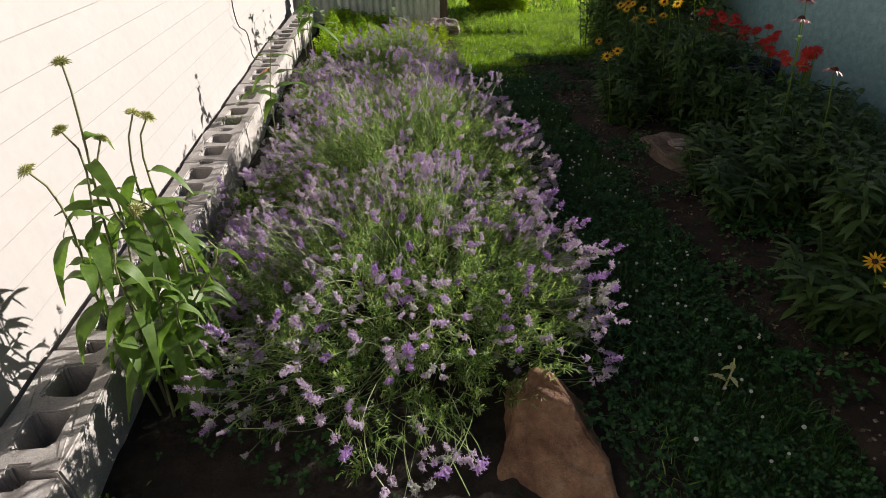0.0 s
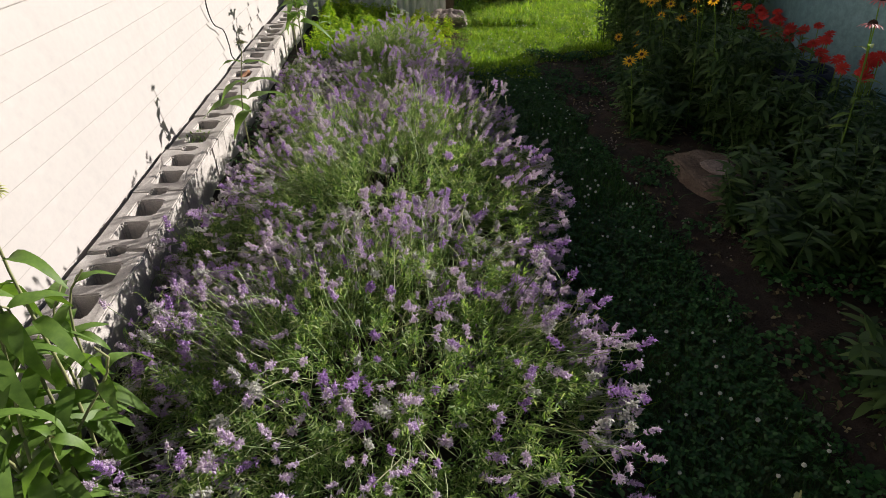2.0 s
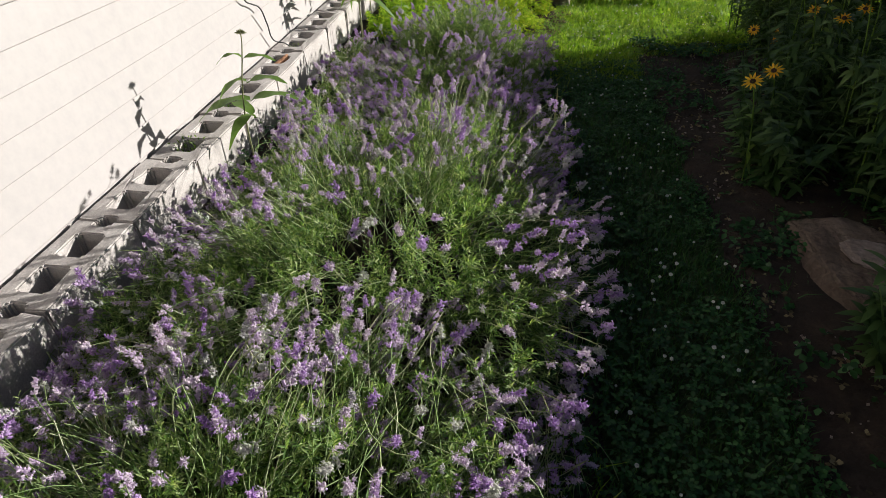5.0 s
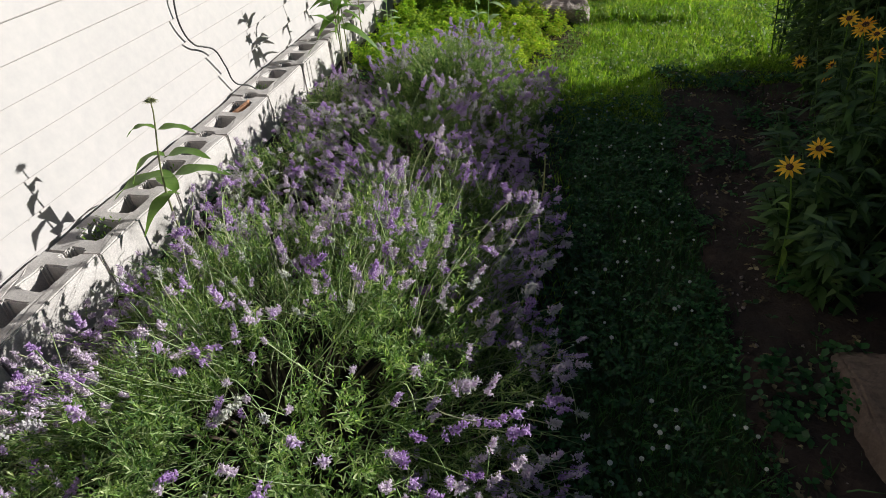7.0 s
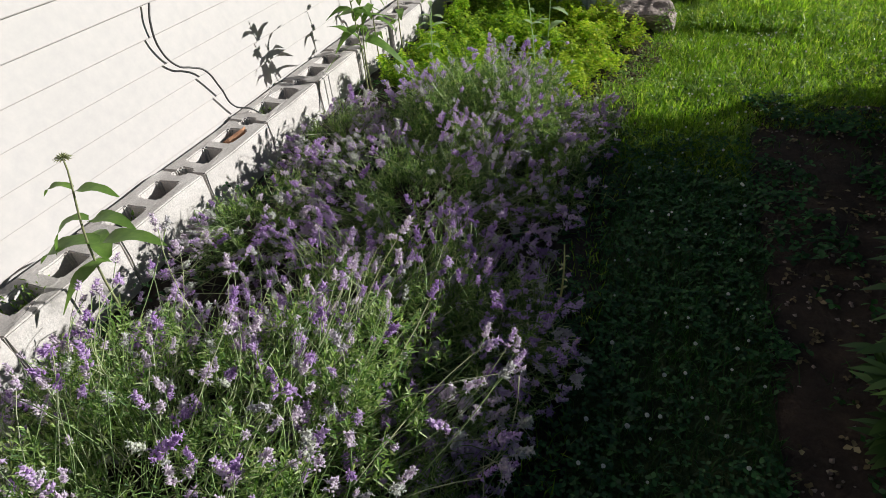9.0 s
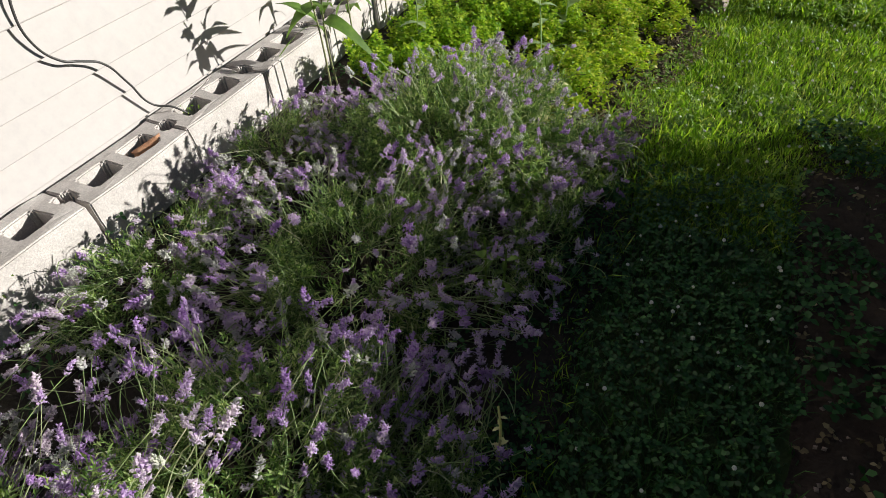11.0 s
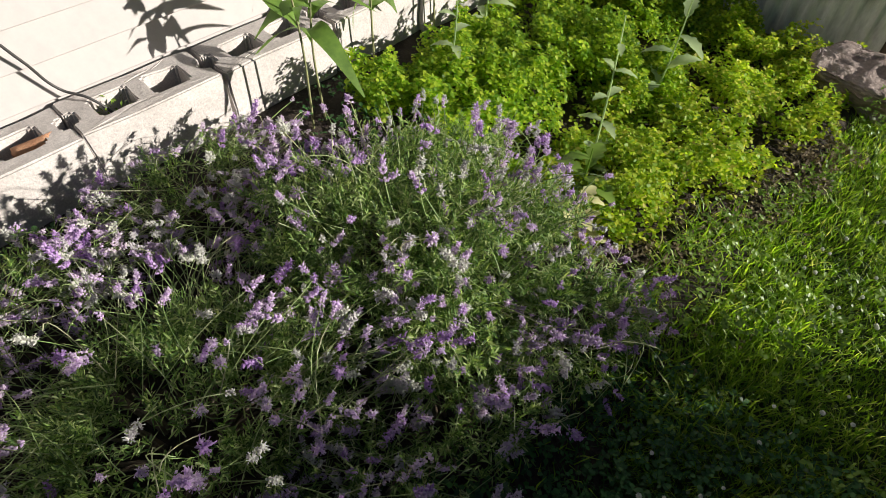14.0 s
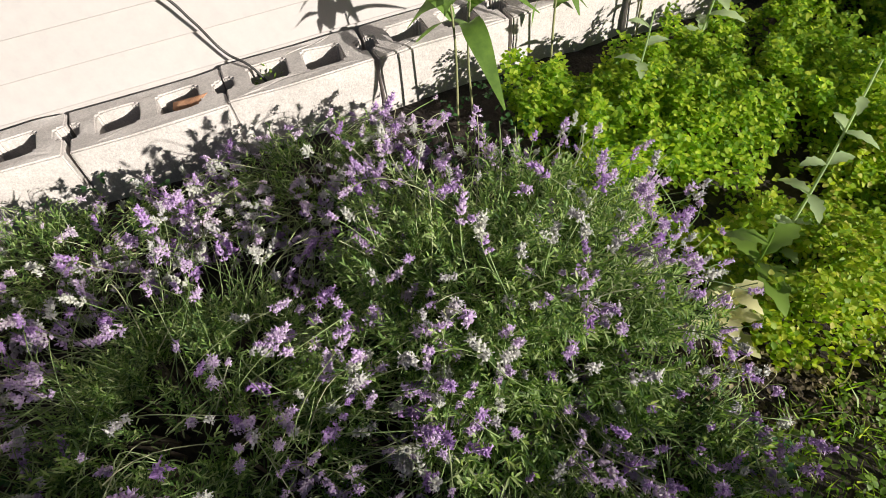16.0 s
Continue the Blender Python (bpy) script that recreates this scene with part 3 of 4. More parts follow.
def lavender(center, rx, ry, h, label, leaves=15000, flowers=290, pale=150, lean=(0, 0), clear=None, core=0.85):
    cx, cy = center
    bush = thing("lavender_bush", label, "lavender", (cx, cy, 0), "row of lavender bushes")
    # woody base
    n = 46
    a, e = rng.uniform(0, 2 * math.pi, n), rng.uniform(0.25, 1.25, n)
    A = np.stack([np.cos(a) * rx * 0.12, np.sin(a) * ry * 0.12, np.zeros(n) - 0.01], 1)
    C = np.stack([np.cos(a) * np.sin(e) * rx * 0.48, np.sin(a) * np.sin(e) * ry * 0.48, np.cos(e) * h * 0.5 + 0.02], 1)
    B = (A + C) / 2 + np.array((0, 0, 0.05))
    paths = bezier(A, B, C, 6)
    part("woody_base", mesh_of("woody_base", *tubes(paths, np.linspace(0.006, 0.0022, 6)[None], 5), M_WOODY), bush, "brown woody stems")

    def dome(m, lo, hi, low=1.52):
        a = rng.uniform(0, 2 * math.pi, m)
        e = np.arccos(rng.uniform(math.cos(low), 1, m))
        rad = rng.uniform(lo ** 2, hi ** 2, m) ** 0.5
        lump = np.array([1 + 0.3 * noise.noise((math.cos(x) * 1.9 + cx, math.sin(x) * 1.9 + cy, y * 2.1)) + 0.14 * noise.noise((math.cos(x) * 5, math.sin(x) * 5 + cy, y * 5)) for x, y in zip(a, e)])
        k = rad * lump
        ca, sa = np.sign(np.cos(a)) * np.abs(np.cos(a)) ** 0.92, np.sign(np.sin(a)) * np.abs(np.sin(a)) ** 0.92
        se, ce = np.sin(e) ** 0.85, np.cos(e) ** 0.75
        p = np.stack([ca * se * rx * k, sa * se * ry * k, ce * h * k + 0.02], 1)
        d = np.stack([np.cos(a) * np.sin(e), np.sin(a) * np.sin(e), np.cos(e) + 0.5], 1)
        return p, unit(d)
    # leafy sprigs in clumps, dark gaps between them
    p, d = dome(leaves // 34, 0.4, core)
    thick = np.array([noise.noise((q[0] * 7 + cx, q[1] * 7 + cy, q[2] * 9)) for q in p])
    keep = thick > -0.1 - 0.4 * rng.random(len(p))
    if clear:
        keep &= ~clear(p[:, 0] + cx, p[:, 1] + cy)
    p, d = p[keep], d[keep]
    per, nodes = 6, 14
    p = np.repeat(p, per, 0) + rng.normal(0, 0.014, (len(p) * per, 3))
    d = unit(np.repeat(d, per, 0) + rng.normal(0, 0.33, p.shape) + np.array((0, 0, 0.25)))
    reach = rng.uniform(0.035, 0.08, (len(p), 1))
    t = np.tile(np.linspace(0.0, 1, nodes), len(p))[:, None]
    P = np.repeat(p, nodes, 0) + np.repeat(d * reach, nodes, 0) * t
    P[:, 2] = np.maximum(P[:, 2], 0.015)
    D = np.repeat(d, nodes, 0) * (0.45 + 0.6 * t) + unit(rng.normal(0, 1, P.shape)) * 0.8
    L = rng.uniform(0.014, 0.028, len(P)) * (1.1 - 0.45 * t[:, 0])
    V, F = leaf_set(P, D, L, rng.uniform(0.0026, 0.0042, len(P)), 2, 0.2, 0.35, "line")
    part("foliage", mesh_of("foliage", V, F, M_LAVLEAF), bush, "narrow grey-green leaves", kind="stuff")
    # flower stalks, and bare ones between them
    m, bare, rest = flowers + pale, 60 + flowers // 2, int(flowers * 1.6)
    tip, d = dome(2 * (m + bare + rest), 0.82, 1.12, 1.48)
    crowd = np.array([noise.noise((q[0] * 4.5 + cx, q[1] * 4.5 + cy, q[2] * 4.5)) + 0.8 * noise.noise((q[0] * 13, q[1] * 13 + cy, q[2] * 13)) for q in tip]) + rng.normal(0, 0.22, len(tip))
    best = rng.permutation(np.argsort(-crowd)[:m + bare + rest])
    tip, d = tip[best], d[best]
    tip[:, 0] += lean[0] * tip[:, 2]
    tip[:, 1] += lean[1] * tip[:, 2]
    tip[:, 2] = np.maximum(tip[:, 2], 0.06)
    over = np.maximum(1.0, np.hypot(tip[:, 0] / (rx * 1.08), tip[:, 1] / (ry * 1.14)))
    tip[:, :2] /= over[:, None]
    if clear:
        bad = clear(tip[:, 0] + cx, tip[:, 1] + cy)
        tip[bad, :2] *= np.array((0.45, -0.6))
    base = tip * rng.uniform(0.5, 0.8, (len(tip), 1)) + rng.normal(0, 0.06, tip.shape)
    base[:, 2] = np.maximum(tip[:, 2] * rng.uniform(0.4, 0.75, len(tip)), 0.02)
    mid = (tip + base) / 2 + rng.normal(0, 0.045, tip.shape) + np.array((0, 0, 0.02))
    paths = bezier(base, mid, tip, 7)
    part("stalk_tangle", mesh_of("stalk_tangle", *tubes(paths, rng.uniform(0.0008, 0.0013, (len(tip), 1)), 3), M_LAVSTEM), bush, "thin pale green stalks", kind="stuff")
    end = unit(paths[:, -1] - paths[:, -2])
    for i in range(m):
        me = spikes[int(rng.integers(5))] if i < flowers else pale_spikes[i % 3]
        dd = end[i] + rng.normal(0, 0.25, 3) + np.array((0, 0, 0.3))
        part("flower_spike" if i < flowers else "faded_spike", me, bush, m=turned(tip[i] - end[i] * 0.004, dd, rng.uniform(0, 6.28), rng.uniform(0.7, 1.3)))
    # the many further heads, too close to tell apart
    Vs, Fs, k = [], {3: [], 4: []}, 0
    for i in range(m, m + rest):
        me = spikes[int(rng.integers(5))] if rng.random() < 0.8 else pale_spikes[i % 3]
        mm = np.array(turned(tip[i], end[i] + rng.normal(0, 0.25, 3) + np.array((0, 0, 0.3)), rng.uniform(0, 6.28), rng.uniform(0.6, 1.15)))
        v, f3, f4 = raw[me.name]
        Vs.append(v @ mm[:3, :3].T + mm[:3, 3])
        Fs[3].append(f3 + k)
        Fs[4].append(f4 + k)
        k += len(v)
    part("flower_mass", mesh_of("flower_mass", np.concatenate(Vs), [np.concatenate(Fs[3]), np.concatenate(Fs[4])], M_LAVMASS, False), bush, "crowded purple flower heads", kind="stuff")
    return bush


lavender((0.92, 1.40), 0.56, 0.68, 0.355, "purple flowering lavender bush beside the sandstone boulder", 24000, 290, 130, (0.12, 0.1),
         lambda x, y: ((x > 1.08) & (y < 0.98)) | ((x < 0.45) & (y < 0.95)))
lavender((0.97, 2.36), 0.60, 0.80, 0.385, "tall purple lavender bush in the middle of the row", 27000, 300, 140)
lavender((1.12, 3.10), 0.42, 0.42, 0.27, "low sprawling lavender bush between two taller ones", 9000, 130, 60)
lavender((0.96, 3.74), 0.46, 0.46, 0.27, "shaded lavender bush with long bare stalks over dark soil", 8000, 130, 90, core=0.6)
lavender((0.97, 4.35), 0.42, 0.42, 0.37, "pale purple lavender bush beside the herb patch", 21000, 100, 120, (0.05, 0), core=0.84)
for x, y, size, thick in ((0.41, 1.6, 0.3, 4200), (0.41, 2.1, 0.36, 4200), (0.46, 2.72, 0.34, 2400), (0.45, 3.5, 0.4, 2600), (0.43, 4.1, 0.34, 2000)):
    lavender((x, y), 0.19, size, 0.17, "low lavender sprawling towards the concrete blocks", thick, 54, 60, core=0.66)
for x, y, size, heads in ((1.34, 1.5, 0.42, 64), (1.37, 2.45, 0.6, 56), (1.34, 3.2, 0.4, 64), (1.3, 4.1, 0.4, 40), (1.33, 4.48, 0.24, 40)):
    lavender((x, y), 0.2, size, 0.14, "low lavender sprawling over the edge of the lawn", 2400, heads, 20, core=0.7)

# ---- coneflowers by the wall ----
def cone_head(name="flower_head", r=0.013):
    n = 60
    i = np.arange(n) + 0.5
    ph, th = np.arccos(1 - 1.5 * i / n), math.pi * (1 + 5 ** 0.5) * i
    d = np.stack([np.cos(th) * np.sin(ph), np.sin(th) * np.sin(ph), np.cos(ph) * 0.7], 1)
    V, F = beads(d * r * 0.85, 0.0018, d, 4.2)
    P = np.stack([np.cos(th[:16]) * r, np.sin(th[:16]) * r, np.full(16, -0.004)], 1)
    a = np.linspace(0, 2 * math.pi, 16, endpoint=False)
    D = np.stack([np.cos(a), np.sin(a), np.full(16, 0.15)], 1)
    Q, G = leaf_set(D * np.array((r, r, 0)) * 0.8, D, 0.016, 0.0045, 2, 0.3)
    return mesh_of(name, np.concatenate([V, Q]), [F, G + len(V)], M_CONEHEAD, False)


HEAD = cone_head()


def leaf_mesh(name, length, width, droop, mat, seg=9, curl=0.16, rise=0.55):
    """A veined, wavy-edged leaf that rises from the stem and hangs over."""
    V, F = leaf_set([(0, 0, 0)], [(0.0, 1.0, rise)], length, width, seg, droop, curl, "lance", np.array([(0, 0, 1.0)]))
    for k in range(len(V)):
        side = k % 3 - 1
        s = (k // 3) / seg
        V[k] += np.array((0.12 * length * s * s, 0, 0)) + abs(side) * np.array((0, 0, 0.003 * math.sin(s * 11 + side)))
    return mesh_of(name, V, F, mat)


CONE_LEAVES = [leaf_mesh("leaf", l, w, d, M_CONELEAF, rise=r) for l, w, d, r in ((0.125, 0.04, 1.05, 0.6), (0.14, 0.046, 1.35, 0.5), (0.105, 0.03, 0.8, 0.6), (0.13, 0.044, 0.5, 0.35), (0.13, 0.034, 1.5, 0.7))]


def coneflower(name, label, base, stems, leaves_per=5, leaf_scale=1.0, lowest=0.15, group="coneflowers along the blocks", sway=0.02, tilt=(-28, 14)):
    """stems: list of (foot x, foot y, tip x, tip y, tip z, has head) measured from the plant's foot."""
    plant = thing(name, label, "coneflower", base, group)
    for fx, fy, tx, ty, tz, head in stems:
        A, C = np.array([(fx, fy, -0.01)]), np.array([(tx, ty, tz)])
        B = np.array([(fx + (tx - fx) * 0.15, fy + (ty - fy) * 0.15, tz * 0.7)])
        path = bezier(A, B, C, 12)
        bow = np.sin(np.linspace(0, math.pi * 1.6, 12))[:, None] * np.linspace(0.2, 1, 12)[:, None] * np.array((rng.normal(0, sway), rng.normal(0, sway * 1.25), 0))
        path[0] += bow * np.linspace(1, 0, 12)[:, None] ** 0.5
        stem = part("stem", mesh_of("stem", *tubes(path, np.linspace(0.004, 0.0021, 12)[None], 6), M_CONESTEM), plant)
        end = unit(path[0, -1] - path[0, -2])
        if head:
            part("flower_head", HEAD, stem, "spiny green seed cone", turned(path[0, -1], end, rng.uniform(0, 6), rng.uniform(0.85, 1.1)))
        spin = rng.uniform(0, 6.28)
        for k in range(leaves_per):
            s = lowest + (0.92 - lowest - (0.17 if head else 0)) * (k + rng.uniform(-0.2, 0.2)) / max(1, leaves_per - 1)
            s = min(max(s, 0.08), 0.97)
            q = path[0][min(11, int(s * 11))] + (path[0][min(11, int(s * 11) + 1)] - path[0][min(11, int(s * 11))]) * (s * 11 % 1)
            spin += 2.4 + rng.uniform(-0.4, 0.4)
            m = Matrix.Translation(Vector(q)) @ pose(0, 0, 0, rng.uniform(*tilt), rng.uniform(-18, 18), math.degrees(spin)) @ Matrix.Scale(leaf_scale * rng.uniform(0.75, 1.2) * (1.1 - 0.35 * s), 4)
            part("leaf", CONE_LEAVES[int(rng.integers(5))], stem, m=m)
    return plant


coneflower("coneflower", "leafy green coneflower with spiny heads beside the white wall", (0.30, 1.14, 0), [
    (-0.03, -0.03, -0.05, 0.09, 0.905, 1), (0.02, 0.02, 0.06, 0.09, 0.79, 1), (0.05, 0.05, 0.08, 0.11, 0.775, 1), (-0.04, -0.06, -0.07, 0.03, 0.78, 1),
    (-0.06, -0.03, -0.1, -0.08, 0.74, 1), (0.0, -0.02, -0.02, 0.08, 0.74, 1), (0.04, -0.04, 0.04, 0.0, 0.6, 1), (0.05, 0.08, 0.1, 0.2, 0.55, 0),
    (0.0, -0.08, 0.02, -0.1, 0.56, 0), (0.07, 0.0, 0.16, 0.05, 0.48, 0), (0.0, 0.1, 0.05, 0.2, 0.52, 0), (0.02, 0.0, 0.03, 0.02, 0.62, 0), (-0.04, 0.05, -0.05, 0.1, 0.6, 0), (0.06, -0.06, 0.12, -0.08, 0.4, 0)], 11, 1.0, 0.2, sway=0.075)
lone = coneflower("coneflower", "single tall coneflower stem with broad leaves beside the blocks", (0.29, 3.02, 0), [
    (0.0, 0.0, 0.047, 0.043, 0.555, 1)], 0)
# Browner head, with its backlit shading put into the colour.
backlit_head = HEAD.copy()
backlit_head.materials[0] = M_CONESTEM
for stem in lone.children:
    for piece in stem.children:
        if piece.name.startswith("flower_head"):
            piece.data = backlit_head
for z, heading, tilt, size, kind in [(0.47, 110, 5, 1.05, 2), (0.46, -75, 5, 1.0, 3), (0.38, 125, -5, 1.3, 0), (0.37, -85, 12, 1.3, 3), (0.31, 115, -8, 1.75, 3), (0.3, -70, 8, 1.5, 3), (0.25, 60, 10, 1.4, 3), (0.24, 170, 10, 1.4, 0)]:
    part("leaf", CONE_LEAVES[kind], lone, m=Matrix.Translation(Vector((0.02 + 0.02 * z, 0.02 + 0.04 * z, z))) @ pose(0, 0, 0, tilt, 0, heading) @ Matrix.Scale(size, 4))
coneflower("coneflower", "young leafy coneflower with broad upright leaves beside the blocks", (0.36, 4.53, 0), [
    (0.0, 0.0, 0.0, 0.0, 0.62, 0), (0.0, 0.05, 0.0, 0.06, 0.5, 0)], 8, 1.35, 0.45, tilt=(5, 40))
coneflower("coneflower", "leafy coneflower stems beside the end of the blocks", (0.26, 4.88, 0), [
    (0.0, 0.0, 0.0, 0.03, 0.5, 1), (0.0, 0.3, 0.02, 0.34, 0.5, 0)], 6, 1.0, 0.35)

# ---- herb patch ----
def cover(name, label, count, x0, x1, y0, y1, hmax, mat, size, keep, category="groundcover"):
    x, y = rng.uniform(x0, x1, count), rng.uniform(y0, y1, count)
    k = np.array([keep(a, b) for a, b in zip(x, y)])
    ok = rng.random(count) < k
    x, y = x[ok], y[ok]
    hh = np.array([0.7 + 0.4 * noise.noise((a * 5, b * 5, 7.7)) + 0.5 * noise.noise((a * 15, b * 15, 1.7)) for a, b in zip(x, y)])
    top = np.clip(hh, 0.12, 1.2) * hmax * np.clip(k[ok] * 1.2, 0.3, 1)
    z = top * rng.uniform(0.05, 1, len(x)) ** 0.6 + 0.015
    n = len(x)
    a = rng.uniform(0, 6.28, n)
    P = np.repeat(np.stack([x, y, z], 1), 3, 0)
    a = np.repeat(a, 3) + np.tile(np.array((0, 2.1, 4.2)), n) + rng.normal(0, 0.2, 3 * n)
    D = np.stack([np.cos(a), np.sin(a), rng.uniform(-0.7, 1.1, 3 * n)], 1)
    L = np.repeat(rng.uniform(0.75, 1.3, n), 3) * size
    V, F = leaf_set(P, D, L, L * 0.8, 2, 0.2, 0.25, "round")
    ob = part(name, mesh_of(name, V, F, mat), kind="stuff")
    return tagged(ob, label, category)


def edge_right(y):
    return 1.30 + 0.25 * max(0.0, min(1.0, (y - 4.75) / 0.9)) + 0.06 * noise.noise((y * 6, 0, 0))


def patch_gold(x, y):
    e = edge_right(y)
    side = max(0.0, min(1.0, (x - 0.75 - 0.25 * noise.noise((x * 3, y * 3, 5))) / 0.25))
    rim = max(0.0, min(1.0, (e - x) / 0.12))
    return side * rim * (1 if noise.noise((x * 6, y * 6, 9)) > -0.12 else 0.12)


def patch_green(x, y):
    side = max(0.0, min(1.0, (1.15 - x - 0.3 * noise.noise((x * 3, y * 3, 5))) / 0.3))
    return side * (1 if noise.noise((x * 5, y * 5, 3)) > -0.25 else 0.15)


cover("golden_marjoram", "bright yellow-green marjoram mat covering the bed", 21000, 0.6, 1.62, 4.72, 6.2, 0.16, M_GOLD, 0.0145, patch_gold)
cover("green_herb", "fresh green leafy herb covering the bed", 30000, 0.36, 1.25, 4.66, 6.2, 0.19, M_GREENCOVER, 0.0145, patch_green)
cover("dry_litter", "dry brown leaf litter along the bed edge", 3200, 1.1, 1.68, 4.5, 5.75, 0.03, M_DRYLEAF, 0.011,
      lambda x, y: 1.0 if abs(x - edge_right(y) - 0.02) < 0.1 else 0.06, "leaf litter")
cover("low_weeds", "small green weeds in the shade under the lavender", 5200, 0.22, 1.5, 0.3, 4.7, 0.1, M_CLOVER_SHADED, 0.014,
      lambda x, y: 1.0 if noise.noise((x * 2.3, y * 2.3, 11)) > 0.12 else 0.05, "weeds")


def thistle(base, height, label, count=7, size=0.1, mat=M_WEEDLEAF, lean=(0.02, 0.02)):
    w = thing("sow_thistle", label, "weed", base, "tall weeds in the herb patch")
    A, C = np.array([(0, 0, -0.01)]), np.array([(lean[0], lean[1], height)])
    path = bezier(A, (A + C) / 2 + np.array((0.015, 0, 0)), C, 8)
    stem = part("stem", mesh_of("stem", *tubes(path, np.linspace(0.004, 0.002, 8)[None], 6), mat), w)
    for k in range(count):
        s = 0.2 + 0.78 * k / count
        q, a = path[0][int(s * 7)], 2.4 * k + rng.uniform(-0.3, 0.3)
        L, n = size * rng.uniform(0.8, 1.2) * (1.1 - 0.4 * s), 9
        d = unit(np.array((math.cos(a), math.sin(a), rng.uniform(0.2, 0.9))))
        side = unit(np.cross(d, (0, 0, 1)))
        V, F = [], []
        for i in range(n):
            t = i / (n - 1)
            wd = L * 0.3 * math.sin(math.pi * (0.08 + 0.9 * t)) * (1.16 if i % 2 else 0.82)
            c = q + d * L * t - np.array((0, 0, 0.45 * L * t * t))
            V += [c - side * wd / 1.6 + (0, 0, 0.12 * wd), c, c + side * wd / 1.6 + (0, 0, 0.12 * wd)]
        for i in range(n - 1):
            b = 3 * i
            F += [(b, b + 1, b + 4, b + 3), (b + 1, b + 2, b + 5, b + 4)]
        part("leaf", mesh_of("leaf", np.array(V), np.array(F), mat), stem)
    return w


thistle((1.06, 5.0, 0.0), 0.46, "tall pale green sow thistle with jagged leaves", 11, 0.085, M_PALEGREEN, lean=(-0.08, 0.16))
thistle((1.08, 4.9, 0.0), 0.24, "bright green lobed weed beside the lavender", 8, 0.15, lean=(0.03, -0.02))
thistle((1.0, 5.5, 0.0), 0.4, "sow thistle with broad pale leaves in the herbs", 7, 0.14, M_PALEGREEN)
thistle((0.5, 4.98, 0.0), 0.32, "pale green jagged-leaved weed beside the blocks", 8, 0.1, M_PALEGREEN)
thistle((0.38, 5.3, 0.0), 0.36, "pale jagged-leaved weed at the end of the blocks", 8, 0.11, M_PALEGREEN)
thistle((1.15, 4.77, 0.0), 0.22, "pale yellow wilting weed beside the lavender", 9, 0.12, M_PALELEAF, lean=(0.02, -0.03))
thistle((1.27, 3.82, 0.0), 0.27, "bright green leafy sprig growing through the lavender", 11, 0.05, lean=(0.03, -0.03))
thistle((1.32, 3.78, 0.0), 0.24, "bright green leafy sprig growing through the lavender", 9, 0.05, lean=(0.03, 0.02))
thistle((1.47, 3.4, 0.0), 0.27, "slender weed stalk with small yellowing leaves", 9, 0.024, M_PALELEAF, lean=(0.02, -0.02))
thistle((2.48, 2.22, 0.0), 0.42, "leafy stem with broad green lobed leaves by the slab", 8, 0.1, M_BEDLEAF, lean=(-0.04, 0.0))
thistle((1.80, 1.02, 0.0), 0.09, "small yellowing seedling in the clover lawn", 5, 0.05, M_PALELEAF)


def tuft(base, label, n=60, height=0.09, mat=M_WEEDLEAF):
    P = np.stack([rng.normal(0, 0.018, n), rng.normal(0, 0.018, n), np.zeros(n)], 1)
    D = np.stack([rng.normal(0, 0.5, n), rng.normal(0, 0.5, n), np.ones(n)], 1)
    P2 = P + unit(D) * rng.uniform(0.2, 0.9, (n, 1)) * height
    V, F = leaf_set(P2, D + rng.normal(0, 0.5, D.shape), rng.uniform(0.012, 0.026, n), 0.007, 2, 0.3)
    tagged(part("block_weed", mesh_of("block_weed", V, F, mat), m=pose(*base), kind="stuff"), label, "weed", "weeds growing in the block holes")


tuft((0.09, 4.09, 0.09), "small yellow-green weed growing in a block hole", 90, 0.12)
tuft((0.10, 2.90, 0.1), "bright green weed growing in a block hole", 120, 0.12)
tuft((0.1, 1.30, 0.1), "bright green weed growing in a block hole", 70, 0.1)
tuft((0.12, 3.3, 0.1), "small green weed growing in a block hole", 60, 0.1)
tuft((0.24, 0.75, 0.0), "small green weed at the foot of the blocks", 110, 0.1)

# ---- flower bed on the far side of the path ----
def perennial_mesh(seed, height, spread, stems, per, size):
    r = np.random.default_rng(seed)
    a, s = r.uniform(0, 6.28, stems), r.uniform(0, 1, stems) ** 0.5
    A = np.stack([np.cos(a) * s * spread * 0.45, np.sin(a) * s * spread * 0.45, np.zeros(stems) - 0.01], 1)
    C = np.stack([np.cos(a) * s * spread, np.sin(a) * s * spread, height * r.uniform(0.65, 1.05, stems)], 1)
    path = bezier(A, (A + C) / 2 + np.array((0, 0, 0.06)), C, 6)
    sv, sf = tubes(path, np.linspace(0.0035, 0.0018, 6)[None], 4)
    t = r.uniform(0.08, 1.0, (stems, per))
    idx = np.minimum((t * 5).astype(int), 4)
    fr = (t * 5 - idx)[..., None]
    row = np.arange(stems)[:, None]
    P = (path[row, idx] * (1 - fr) + path[row, idx + 1] * fr).reshape(-1, 3)
    b = r.uniform(0, 6.28, len(P))
    D = np.stack([np.cos(b), np.sin(b), r.uniform(-0.2, 0.8, len(P))], 1)
    L = r.uniform(0.6, 1.25, len(P)) * size
    V, F = leaf_set(P, D, L, L * 0.3, 3, 0.5, 0.25)
    return mesh_of("stem_clump", sv, sf, M_BEDLEAF), mesh_of("leaves", V, F, M_BEDLEAF)


